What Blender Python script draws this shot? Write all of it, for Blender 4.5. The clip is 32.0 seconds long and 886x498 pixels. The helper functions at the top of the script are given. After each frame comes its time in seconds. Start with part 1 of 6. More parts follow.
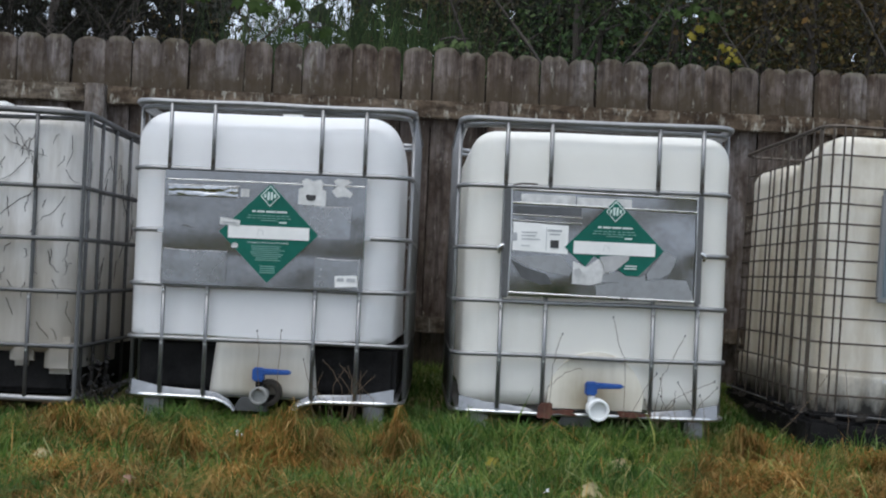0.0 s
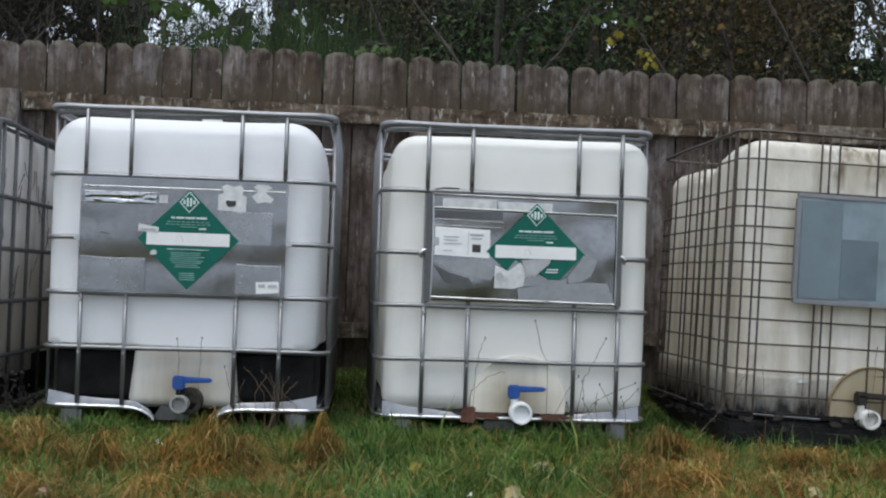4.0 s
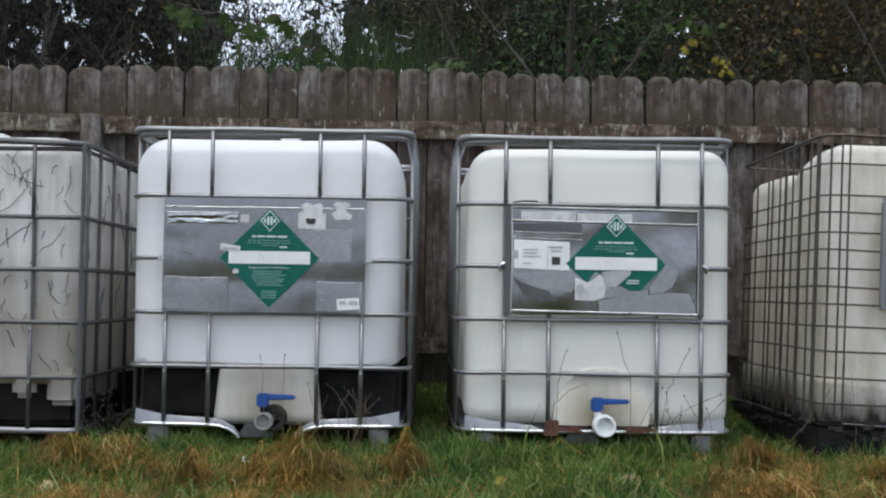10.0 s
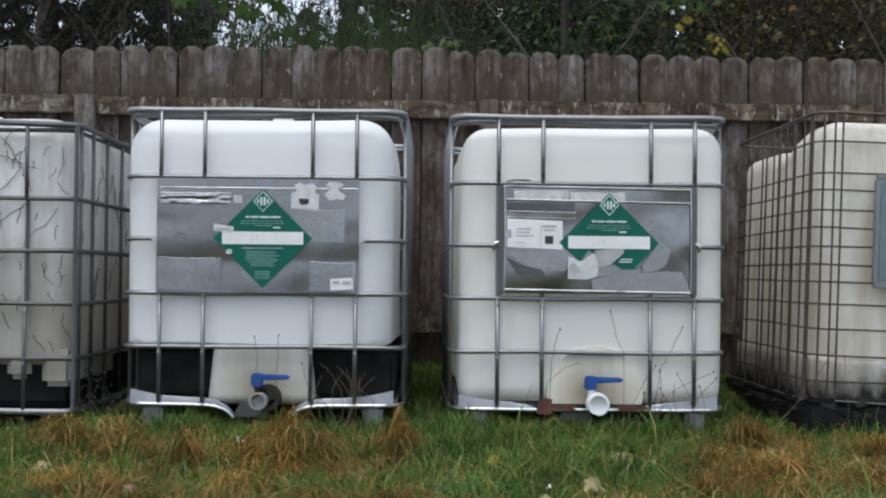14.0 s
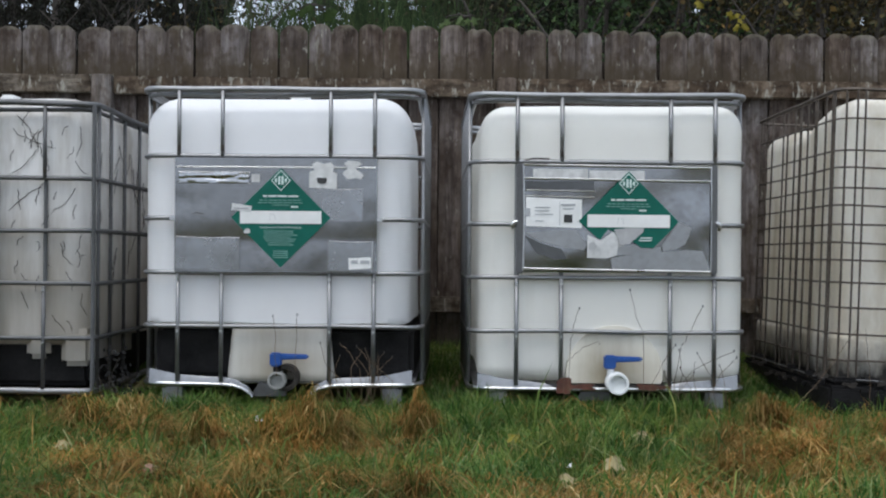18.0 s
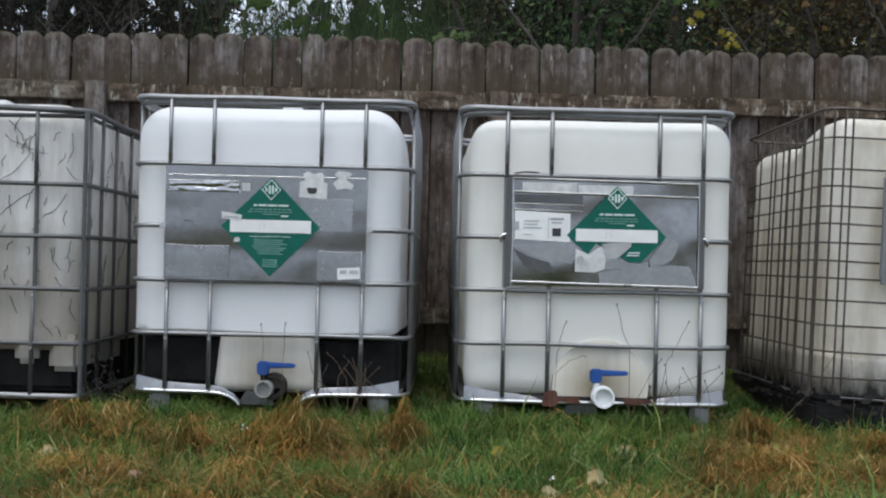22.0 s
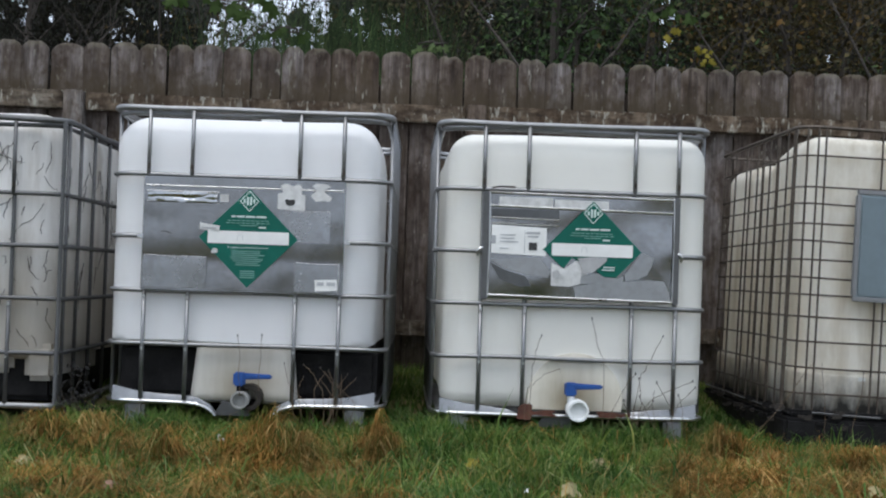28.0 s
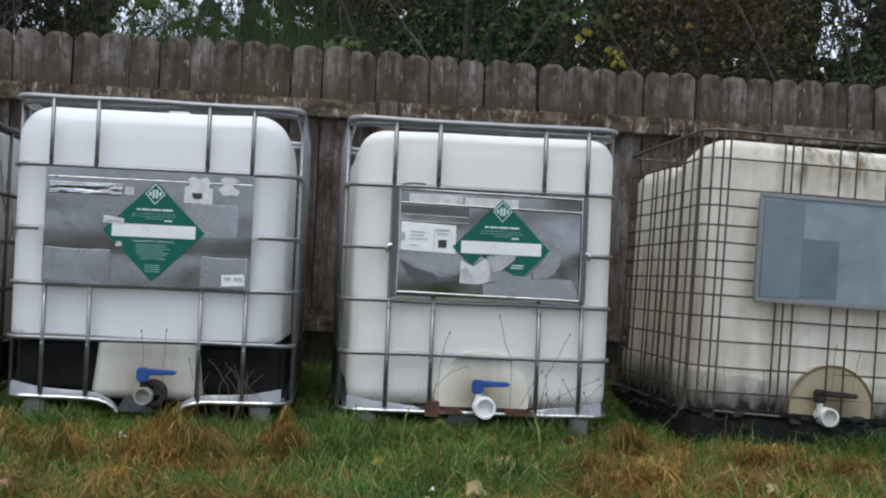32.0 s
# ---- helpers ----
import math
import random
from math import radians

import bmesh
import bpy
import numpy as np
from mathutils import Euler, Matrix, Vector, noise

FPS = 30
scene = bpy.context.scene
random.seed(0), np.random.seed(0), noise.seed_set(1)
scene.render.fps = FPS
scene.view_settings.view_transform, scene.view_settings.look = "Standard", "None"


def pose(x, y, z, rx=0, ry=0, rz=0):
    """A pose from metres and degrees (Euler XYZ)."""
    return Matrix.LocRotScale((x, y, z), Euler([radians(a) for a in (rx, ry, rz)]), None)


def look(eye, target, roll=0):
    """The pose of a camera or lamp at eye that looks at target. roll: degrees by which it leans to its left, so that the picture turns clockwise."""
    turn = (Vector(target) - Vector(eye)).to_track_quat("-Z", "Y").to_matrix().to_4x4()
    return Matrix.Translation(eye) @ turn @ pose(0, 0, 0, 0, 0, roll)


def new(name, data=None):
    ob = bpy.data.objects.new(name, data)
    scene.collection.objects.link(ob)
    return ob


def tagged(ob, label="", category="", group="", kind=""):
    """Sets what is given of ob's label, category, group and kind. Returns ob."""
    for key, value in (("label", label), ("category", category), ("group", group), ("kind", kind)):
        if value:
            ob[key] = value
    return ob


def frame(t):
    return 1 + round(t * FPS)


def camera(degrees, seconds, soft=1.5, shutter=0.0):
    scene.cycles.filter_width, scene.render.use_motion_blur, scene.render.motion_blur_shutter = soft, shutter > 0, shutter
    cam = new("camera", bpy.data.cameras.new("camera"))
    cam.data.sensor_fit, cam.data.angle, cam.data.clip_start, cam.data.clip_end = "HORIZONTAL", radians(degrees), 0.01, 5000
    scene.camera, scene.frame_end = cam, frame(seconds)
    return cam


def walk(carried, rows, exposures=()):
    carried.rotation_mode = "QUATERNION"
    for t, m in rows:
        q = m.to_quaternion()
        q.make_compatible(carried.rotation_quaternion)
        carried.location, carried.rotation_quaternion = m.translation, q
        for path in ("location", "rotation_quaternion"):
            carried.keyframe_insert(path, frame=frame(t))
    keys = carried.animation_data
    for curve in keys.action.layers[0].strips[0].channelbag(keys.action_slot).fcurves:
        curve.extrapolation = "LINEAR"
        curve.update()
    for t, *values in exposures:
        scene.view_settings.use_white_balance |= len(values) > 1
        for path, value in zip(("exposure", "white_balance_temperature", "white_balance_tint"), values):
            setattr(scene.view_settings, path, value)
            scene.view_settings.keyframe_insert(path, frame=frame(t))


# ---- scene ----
cam = camera(40.0, 32.0, soft=2.12)
ROWS = [
    (0, 0.0016, -0.0016, 0.6204, 91.277, -2.465, -0.541),
    (0.5, 0.0014, 0.0045, 0.6193, 91.032, -2.695, -1.363),
    (1, 0.0025, -0.0062, 0.6201, 91.618, -2.443, -1.622),
    (1.5, 0.0001, -0.0065, 0.6202, 91.669, -2.831, -2.157),
    (2, 0.0021, -0.0090, 0.6195, 92.248, -2.157, -2.355),
    (2.5, 0.0031, -0.0057, 0.6188, 92.012, -1.616, -1.878),
    (3, 0.0008, -0.0087, 0.6184, 92.485, -1.252, -2.080),
    (3.5, 0.0037, -0.0054, 0.6193, 91.722, -1.589, -3.041),
    (5.5, 0.0263, 0.0161, 0.6209, 91.588, -1.668, -5.368),
    (6, 0.0135, 0.0141, 0.6169, 92.011, -1.374, -3.728),
    (6.5, 0.0151, 0.0127, 0.6184, 91.682, -1.876, -2.503),
    (7, 0.0131, 0.0064, 0.6176, 92.093, -2.009, -1.856),
    (7.5, 0.0041, -0.0037, 0.6204, 92.384, -1.426, -1.296),
    (8, -0.0024, 0.0001, 0.6200, 92.122, -1.100, -1.293),
    (8.5, -0.0132, -0.0033, 0.6219, 92.989, -0.613, -0.686),
    (9, -0.0142, 0.0023, 0.6160, 92.449, -0.797, -0.206),
    (9.5, -0.0200, 0.0090, 0.6202, 92.464, -0.382, -1.011),
    (10, -0.0153, 0.0070, 0.6129, 92.309, -0.824, -0.662),
    (10.5, -0.0101, 0.0027, 0.6127, 92.257, -0.845, -0.073),
    (11, -0.0089, 0.0060, 0.6242, 92.183, -0.843, -0.090),
    (11.5, -0.0065, 0.0017, 0.6160, 92.548, -0.588, -0.612),
    (12, -0.0146, 0.0062, 0.6182, 92.030, -0.230, -0.590),
    (12.5, -0.0182, 0.0160, 0.6266, 91.628, -1.085, -0.972),
    (13, -0.0135, 0.0075, 0.6089, 91.981, -0.734, -0.569),
    (13.5, 0.0039, 0.0035, 0.6109, 91.540, -0.575, -0.588),
    (14, 0.0064, 0.0027, 0.6179, 91.283, -0.546, -0.684),
    (14.5, 0.0041, 0.0058, 0.6108, 91.159, -1.049, -0.498),
    (16.5, 0.0112, 0.0067, 0.6199, 90.801, -0.870, -0.208),
    (17, 0.0010, 0.0052, 0.6135, 91.204, -0.485, 0.021),
    (17.5, 0.0010, 0.0156, 0.6187, 90.789, -0.580, -0.228),
    (18, -0.0031, 0.0203, 0.6142, 90.341, -0.446, 0.061),
    (18.5, 0.0033, 0.0191, 0.6192, 90.834, 0.040, -0.512),
    (19, -0.0058, 0.0124, 0.6102, 90.675, -0.281, -0.035),
    (19.5, -0.0120, 0.0018, 0.6218, 90.304, -0.940, 3.293),
    (20, -0.0057, -0.0104, 0.6189, 90.135, -1.585, 3.793),
    (20.5, -0.0017, -0.0056, 0.6158, 89.998, -1.038, 3.428),
    (21, 0.0051, -0.0068, 0.6118, 90.094, -0.614, 2.879),
    (21.5, 0.0049, 0.0014, 0.6081, 89.643, -1.282, 1.541),
    (22, 0.0126, -0.0000, 0.6145, 90.893, -1.369, -0.272),
    (22.5, 0.0038, 0.0051, 0.6209, 91.408, -1.808, -1.433),
    (23, -0.0067, 0.0020, 0.6207, 91.408, -1.581, -0.844),
    (23.5, -0.0098, -0.0033, 0.6154, 91.445, -1.375, -0.056),
    (24, -0.0046, -0.0010, 0.6167, 91.419, -1.235, -0.249),
    (24.5, -0.0029, -0.0011, 0.6197, 91.550, -1.265, -0.625),
    (26.5, -0.0156, 0.0019, 0.6122, 91.299, -1.821, -0.878),
    (27, -0.0004, 0.0039, 0.6270, 91.720, -1.346, -1.360),
    (27.5, 0.0019, -0.0078, 0.6244, 92.080, -1.564, -1.625),
    (28, 0.0090, -0.0267, 0.6208, 91.450, -1.900, -1.407),
    (28.5, 0.0030, -0.0393, 0.6306, 91.387, -1.886, -1.326),
    (29, 0.0039, -0.0439, 0.6532, 91.999, -2.236, -1.507),
    (29.5, 0.0030, -0.0347, 0.6318, 91.588, -2.310, -1.962),
    (30, -0.0032, -0.0208, 0.6331, 91.099, -2.255, -1.935),
    (30.5, 0.0020, -0.0183, 0.6333, 91.140, -2.032, -2.245),
    (31, 0.0064, -0.0203, 0.6355, 91.480, -2.051, -3.489),
    (31.5, 0.0113, -0.0181, 0.6242, 91.613, -2.314, -4.120),
    (32, 0.0176, -0.0171, 0.6277, 91.374, -2.528, -5.583),
]
EXPOSURES = [(0.0, 0.17), (32.0, 0.17)]
walk(cam, [(t, pose(x, y, z, rx, ry, rz)) for t, x, y, z, rx, ry, rz in ROWS], EXPOSURES)

# ---- daylight: overcast sky, very soft sun ----
world = bpy.data.worlds.new("overcast_sky")
scene.world = world
world.use_nodes = True
wn = world.node_tree
wn.nodes.clear()
sky = wn.nodes.new("ShaderNodeTexSky")
sky.sky_type = "NISHITA"
sky.sun_disc = False
sky.sun_elevation, sky.sun_rotation = radians(68), radians(207)
sky_mix = wn.nodes.new("ShaderNodeMix")
sky_mix.data_type = "RGBA"
sky_mix.inputs[0].default_value = 0.93
sky_mix.inputs[7].default_value = (10.5, 11.9, 14.2, 1)
bg = wn.nodes.new("ShaderNodeBackground")
bg.inputs[1].default_value = 0.092
wo = wn.nodes.new("ShaderNodeOutputWorld")
wn.links.new(sky.outputs[0], sky_mix.inputs[6])
wn.links.new(sky_mix.outputs[2], bg.inputs[0])
wn.links.new(bg.outputs[0], wo.inputs[0])
sun_data = bpy.data.lights.new("sun", "SUN")
sun_data.energy, sun_data.angle, sun_data.color = 2.0, radians(40), (1.0, 0.985, 0.98)
sun = new("sun", sun_data)
sun.matrix_world = look((-1.5, 1, 8.5), (0, 4, 0))


# ---- materials ----
def nodes_of(name):
    m = bpy.data.materials.new(name)
    m.use_nodes = True
    t = m.node_tree
    b = t.nodes["Principled BSDF"]
    return m, t, b


def tex(t, kind, scale, detail=4.0, stretch=None, coord="Object"):
    c = t.nodes.new("ShaderNodeTexCoord")
    mp = t.nodes.new("ShaderNodeMapping")
    t.links.new(c.outputs[coord], mp.inputs[0])
    if stretch:
        mp.inputs["Scale"].default_value = stretch
    n = t.nodes.new("ShaderNodeTexNoise" if kind == "noise" else "ShaderNodeTexVoronoi")
    n.inputs["Scale"].default_value = scale
    if kind == "noise":
        n.inputs["Detail"].default_value = detail
        n.inputs["Roughness"].default_value = 0.6
    t.links.new(mp.outputs[0], n.inputs["Vector"])
    return n, mp


def ramp(t, src, stops):
    r = t.nodes.new("ShaderNodeValToRGB")
    e = r.color_ramp.elements
    while len(e) < len(stops):
        e.new(0.5)
    for el, (p, c) in zip(e, stops):
        el.position, el.color = p, (*c, 1) if len(c) == 3 else c
    t.links.new(src, r.inputs[0])
    return r


def mix(t, fac, a, b, mode="MIX"):
    m = t.nodes.new("ShaderNodeMix")
    m.data_type, m.blend_type = "RGBA", mode
    for value, slot in ((fac, 0), (a, 6), (b, 7)):
        if hasattr(value, "is_linked"):
            t.links.new(value, m.inputs[slot])
        elif slot == 0:
            m.inputs[0].default_value = value
        else:
            m.inputs[slot].default_value = (*value, 1)
    return m.outputs[2]


def bump(t, b, src, strength, dist=0.01):
    n = t.nodes.new("ShaderNodeBump")
    n.inputs["Strength"].default_value, n.inputs["Distance"].default_value = strength, dist
    t.links.new(src, n.inputs["Height"])
    t.links.new(n.outputs[0], b.inputs["Normal"])


def plain(name, color, rough=0.5, metal=0.0, vary=0.25, scale=18.0, relief=0.15, gloss=0.5):
    m, t, b = nodes_of(name)
    b.inputs["Specular IOR Level"].default_value = gloss
    n, _ = tex(t, "noise", scale, 6)
    n2, _ = tex(t, "noise", scale * 7, 3)
    lo = tuple(c * (1 - vary) for c in color)
    hi = tuple(min(1, c * (1 + vary)) for c in color)
    r = ramp(t, n.outputs[0], [(0.3, lo), (0.7, hi)])
    t.links.new(r.outputs[0], b.inputs["Base Color"])
    rr = ramp(t, n2.outputs[0], [(0.3, (rough * 0.8,) * 3), (0.7, (min(1, rough * 1.2),) * 3)])
    t.links.new(rr.outputs[0], b.inputs["Roughness"])
    b.inputs["Metallic"].default_value = metal
    if relief:
        bump(t, b, n2.outputs[0], relief, 0.003)
    return m


def plastic_white(name, base, dirt, dirt_amount, low=0.0, low_dirt=(0.3, 0.25, 0.15), stain=None, crown=None, low_amount=1.0):
    """Blow-moulded polyethylene: milky, slightly waxy, streaked with grime."""
    m, t, b = nodes_of(name)
    n, _ = tex(t, "noise", 3.0, 6)
    s, _ = tex(t, "noise", 9.0, 5, (1, 1, 0.12))
    f, _ = tex(t, "noise", 60.0, 3)
    c0 = ramp(t, n.outputs[0], [(0.3, tuple(c * 0.93 for c in base)), (0.7, base)])
    streak = ramp(t, s.outputs[0], [(0.62 - dirt_amount * 0.25, (0, 0, 0)), (0.85 - dirt_amount * 0.2, (1, 1, 1))])
    fac = t.nodes.new("ShaderNodeMath")
    fac.operation = "MULTIPLY"
    fac.inputs[1].default_value = dirt_amount
    t.links.new(streak.outputs[0], fac.inputs[0])
    c1 = mix(t, fac.outputs[0], c0.outputs[0], dirt)
    if stain:
        p2, _ = tex(t, "noise", 4.5, 5, (1, 1, 0.45))
        sm = ramp(t, p2.outputs[0], [(0.44, (0, 0, 0)), (0.66, (0.75, 0.75, 0.75))])
        c1 = mix(t, sm.outputs[0], c1, stain)
    if crown:
        # brown-green run-off from the lid, below the top edge
        oc = t.nodes.new("ShaderNodeTexCoord")
        sp = t.nodes.new("ShaderNodeSeparateXYZ")
        t.links.new(oc.outputs["Object"], sp.inputs[0])
        run, _ = tex(t, "noise", 16.0, 5, (1, 1, 0.2))
        xs = t.nodes.new("ShaderNodeMapRange")
        xs.inputs[1].default_value, xs.inputs[2].default_value = crown[0], crown[1]
        t.links.new(sp.outputs[0], xs.inputs[0])
        fx = ramp(t, xs.outputs[0], [(0.0, (0, 0, 0)), (0.25, (1, 1, 1)), (0.8, (1, 1, 1)), (1.0, (0, 0, 0))])
        zs = t.nodes.new("ShaderNodeMapRange")
        zs.inputs[1].default_value, zs.inputs[2].default_value = crown[2], crown[3]
        t.links.new(sp.outputs[2], zs.inputs[0])
        fr = ramp(t, run.outputs[0], [(0.45, (0, 0, 0)), (0.62, (0.9, 0.9, 0.9))])
        m1 = mix(t, 1.0, fx.outputs[0], fr.outputs[0], "MULTIPLY")
        fz = ramp(t, zs.outputs[0], [(0.0, (0, 0, 0)), (0.5, (1, 1, 1))])
        m2 = mix(t, 1.0, m1, fz.outputs[0], "MULTIPLY")
        c1 = mix(t, m2, c1, (0.17, 0.12, 0.035))
    if low > 0:
        c = t.nodes.new("ShaderNodeTexCoord")
        sep = t.nodes.new("ShaderNodeSeparateXYZ")
        t.links.new(c.outputs["Object"], sep.inputs[0])
        add = t.nodes.new("ShaderNodeMath")
        add.operation = "MULTIPLY_ADD"
        add.inputs[1].default_value, add.inputs[2].default_value = 0.16, -0.08
        t.links.new(n.outputs[0], add.inputs[0])
        add2 = t.nodes.new("ShaderNodeMath")
        t.links.new(sep.outputs[2], add2.inputs[0])
        t.links.new(add.outputs[0], add2.inputs[1])
        rag, _ = tex(t, "noise", 24.0, 6, (1, 1, 0.5))
        add3 = t.nodes.new("ShaderNodeMath")
        add3.operation = "MULTIPLY_ADD"
        add3.inputs[1].default_value = 0.16
        t.links.new(rag.outputs[0], add3.inputs[0])
        t.links.new(add2.outputs[0], add3.inputs[2])
        edge = ramp(t, add3.outputs[0], [(low * 0.62, (low_amount,) * 3), (low, (0, 0, 0))])
        c1 = mix(t, edge.outputs[0], c1, low_dirt)
    t.links.new(c1, b.inputs["Base Color"])
    b.inputs["Roughness"].default_value = 0.42
    bump(t, b, f.outputs[0], 0.08, 0.002)
    tr = t.nodes.new("ShaderNodeBsdfTranslucent")
    t.links.new(c1, tr.inputs[0])
    ms = t.nodes.new("ShaderNodeMixShader")
    ms.inputs[0].default_value = 0.36
    t.links.new(b.outputs[0], ms.inputs[1])
    t.links.new(tr.outputs[0], ms.inputs[2])
    t.links.new(ms.outputs[0], t.nodes["Material Output"].inputs[0])
    return m


def galvanised(name, tone=0.55, rough=0.36, blotch=0.25, metal=1.0):
    m, t, b = nodes_of(name)
    v, _ = tex(t, "voronoi", 55.0)
    n, _ = tex(t, "noise", 7.0, 5)
    f, _ = tex(t, "noise", 130.0, 3)
    a = ramp(t, v.outputs["Color"], [(0.2, (tone * 0.88,) * 3), (0.8, (tone * 1.06, tone * 1.08, tone * 1.12))])
    d = ramp(t, n.outputs[0], [(0.35, (tone * (1 - blotch),) * 3), (0.65, (tone * 1.1,) * 3)])
    c = mix(t, 0.55, a.outputs[0], d.outputs[0])
    t.links.new(c, b.inputs["Base Color"])
    b.inputs["Metallic"].default_value = metal
    r = ramp(t, n.outputs[0], [(0.3, (rough * 0.75,) * 3), (0.7, (rough * 1.3,) * 3)])
    t.links.new(r.outputs[0], b.inputs["Roughness"])
    bump(t, b, f.outputs[0], 0.12, 0.001)
    return m


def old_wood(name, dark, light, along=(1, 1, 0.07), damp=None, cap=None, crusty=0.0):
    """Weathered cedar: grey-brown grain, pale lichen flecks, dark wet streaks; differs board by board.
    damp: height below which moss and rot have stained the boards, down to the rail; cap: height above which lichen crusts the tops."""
    m, t, b = nodes_of(name)
    info = t.nodes.new("ShaderNodeObjectInfo")
    g, mp = tex(t, "noise", 34.0, 9, along)
    big, mp2 = tex(t, "noise", 9.0, 6, (1, 1, 0.38))
    fl, mp3 = tex(t, "noise", 46.0, 7, (1, 1, 0.28))
    gap, mp4 = tex(t, "noise", 11.0, 3, (1, 1, 0.35))
    fine, mp5 = tex(t, "noise", 140.0, 4, along)
    blot, mp7 = tex(t, "noise", 26.0, 4, (1, 1, 0.7))
    off = t.nodes.new("ShaderNodeVectorMath")
    off.operation = "SCALE"
    off.inputs[0].default_value = (31.0, 17.0, 43.0)
    t.links.new(info.outputs["Random"], off.inputs["Scale"])
    for k in (mp, mp2, mp3, mp4, mp5, mp7):
        t.links.new(off.outputs[0], k.inputs["Location"])
    r = ramp(t, g.outputs[0], [(0.3, dark), (0.5, tuple((a + c) / 2 for a, c in zip(dark, light))), (0.7, light)])
    st = ramp(t, big.outputs[0], [(0.34, (0.4, 0.34, 0.29)), (0.46, (0.74, 0.67, 0.61)), (0.54, (1.05, 1.02, 1.0)), (0.66, (1.42, 1.42, 1.44))])
    c = mix(t, 1.0, r.outputs[0], st.outputs[0], "MULTIPLY")
    ff = ramp(t, fine.outputs[0], [(0.35, (0.76, 0.76, 0.76)), (0.65, (1.15, 1.15, 1.15))])
    c = mix(t, 1.0, c, ff.outputs[0], "MULTIPLY")
    bl = ramp(t, blot.outputs[0], [(0.34, (0.55, 0.48, 0.42)), (0.52, (1.0, 1.0, 1.0)), (0.7, (1.18, 1.18, 1.2))])
    c = mix(t, 1.0, c, bl.outputs[0], "MULTIPLY")
    tone = ramp(t, info.outputs["Random"], [(0.0, (0.78, 0.68, 0.6)), (0.35, (0.95, 0.89, 0.84)), (0.7, (1.03, 1.02, 1.02)), (1.0, (1.16, 1.18, 1.22))])
    c = mix(t, 1.0, c, tone.outputs[0], "MULTIPLY")
    moss = ramp(t, gap.outputs[0], [(0.54, (0, 0, 0)), (0.7, (0.6, 0.6, 0.6))])
    c = mix(t, moss.outputs[0], c, (0.062, 0.046, 0.028))
    oc = t.nodes.new("ShaderNodeTexCoord")
    sp = t.nodes.new("ShaderNodeSeparateXYZ")
    t.links.new(oc.outputs["Object"], sp.inputs[0])
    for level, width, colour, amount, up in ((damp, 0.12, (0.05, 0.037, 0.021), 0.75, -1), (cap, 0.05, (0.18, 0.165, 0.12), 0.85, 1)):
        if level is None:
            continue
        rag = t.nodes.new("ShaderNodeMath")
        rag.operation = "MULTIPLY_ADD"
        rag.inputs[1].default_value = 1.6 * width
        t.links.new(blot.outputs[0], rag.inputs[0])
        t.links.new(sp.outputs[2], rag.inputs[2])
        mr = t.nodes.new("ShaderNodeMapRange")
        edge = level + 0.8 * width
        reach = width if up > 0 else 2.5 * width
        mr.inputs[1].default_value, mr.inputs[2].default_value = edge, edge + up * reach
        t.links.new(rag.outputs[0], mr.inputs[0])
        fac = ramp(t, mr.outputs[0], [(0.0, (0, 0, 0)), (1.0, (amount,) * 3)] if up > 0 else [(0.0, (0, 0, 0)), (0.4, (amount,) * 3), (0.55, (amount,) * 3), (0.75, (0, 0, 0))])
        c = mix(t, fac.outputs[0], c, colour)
    lich = ramp(t, fl.outputs[0], [(0.635 - crusty, (0, 0, 0)), (0.72 - crusty, (0.7, 0.7, 0.7))])
    c = mix(t, lich.outputs[0], c, (0.33, 0.32, 0.27))
    scale2, mp6 = tex(t, "noise", 20.0, 5, (1, 1, 0.3))
    t.links.new(off.outputs[0], mp6.inputs["Location"])
    crust = ramp(t, scale2.outputs[0], [(0.65 - crusty, (0, 0, 0)), (0.72 - crusty, (0.4, 0.4, 0.4))])
    c = mix(t, crust.outputs[0], c, (0.27, 0.26, 0.22))
    t.links.new(c, b.inputs["Base Color"])
    b.inputs["Roughness"].default_value = 0.85
    b.inputs["Specular IOR Level"].default_value = 0.25
    bump(t, b, g.outputs[0], 0.7, 0.008)
    return m


def island_mix(name, stops, rough=0.6, trans=0.0, spatial=None, patch=1.6):
    m, t, b = nodes_of(name)
    g = t.nodes.new("ShaderNodeNewGeometry")
    r = ramp(t, g.outputs["Random Per Island"], stops)
    n, _ = tex(t, "noise", 5.0, 5)
    k = ramp(t, n.outputs[0], [(0.32, (0.55, 0.55, 0.55)), (0.5, (0.97, 0.97, 0.97)), (0.68, (1.45, 1.45, 1.45))])
    c = mix(t, 1.0, r.outputs[0], k.outputs[0], "MULTIPLY")
    if spatial:
        n2, _ = tex(t, "noise", patch, 4)
        k2 = ramp(t, n2.outputs[0], [(0.36, (0, 0, 0)), (0.62, (1, 1, 1))])
        c = mix(t, k2.outputs[0], c, mix(t, 1.0, c, spatial, "MULTIPLY"))
    t.links.new(c, b.inputs["Base Color"])
    b.inputs["Roughness"].default_value = rough
    b.inputs["Specular IOR Level"].default_value = 0.18
    if trans:
        tr = t.nodes.new("ShaderNodeBsdfTranslucent")
        t.links.new(c, tr.inputs[0])
        ms = t.nodes.new("ShaderNodeMixShader")
        ms.inputs[0].default_value = trans
        out = t.nodes["Material Output"]
        t.links.new(b.outputs[0], ms.inputs[1])
        t.links.new(tr.outputs[0], ms.inputs[2])
        t.links.new(ms.outputs[0], out.inputs[0])
    return m


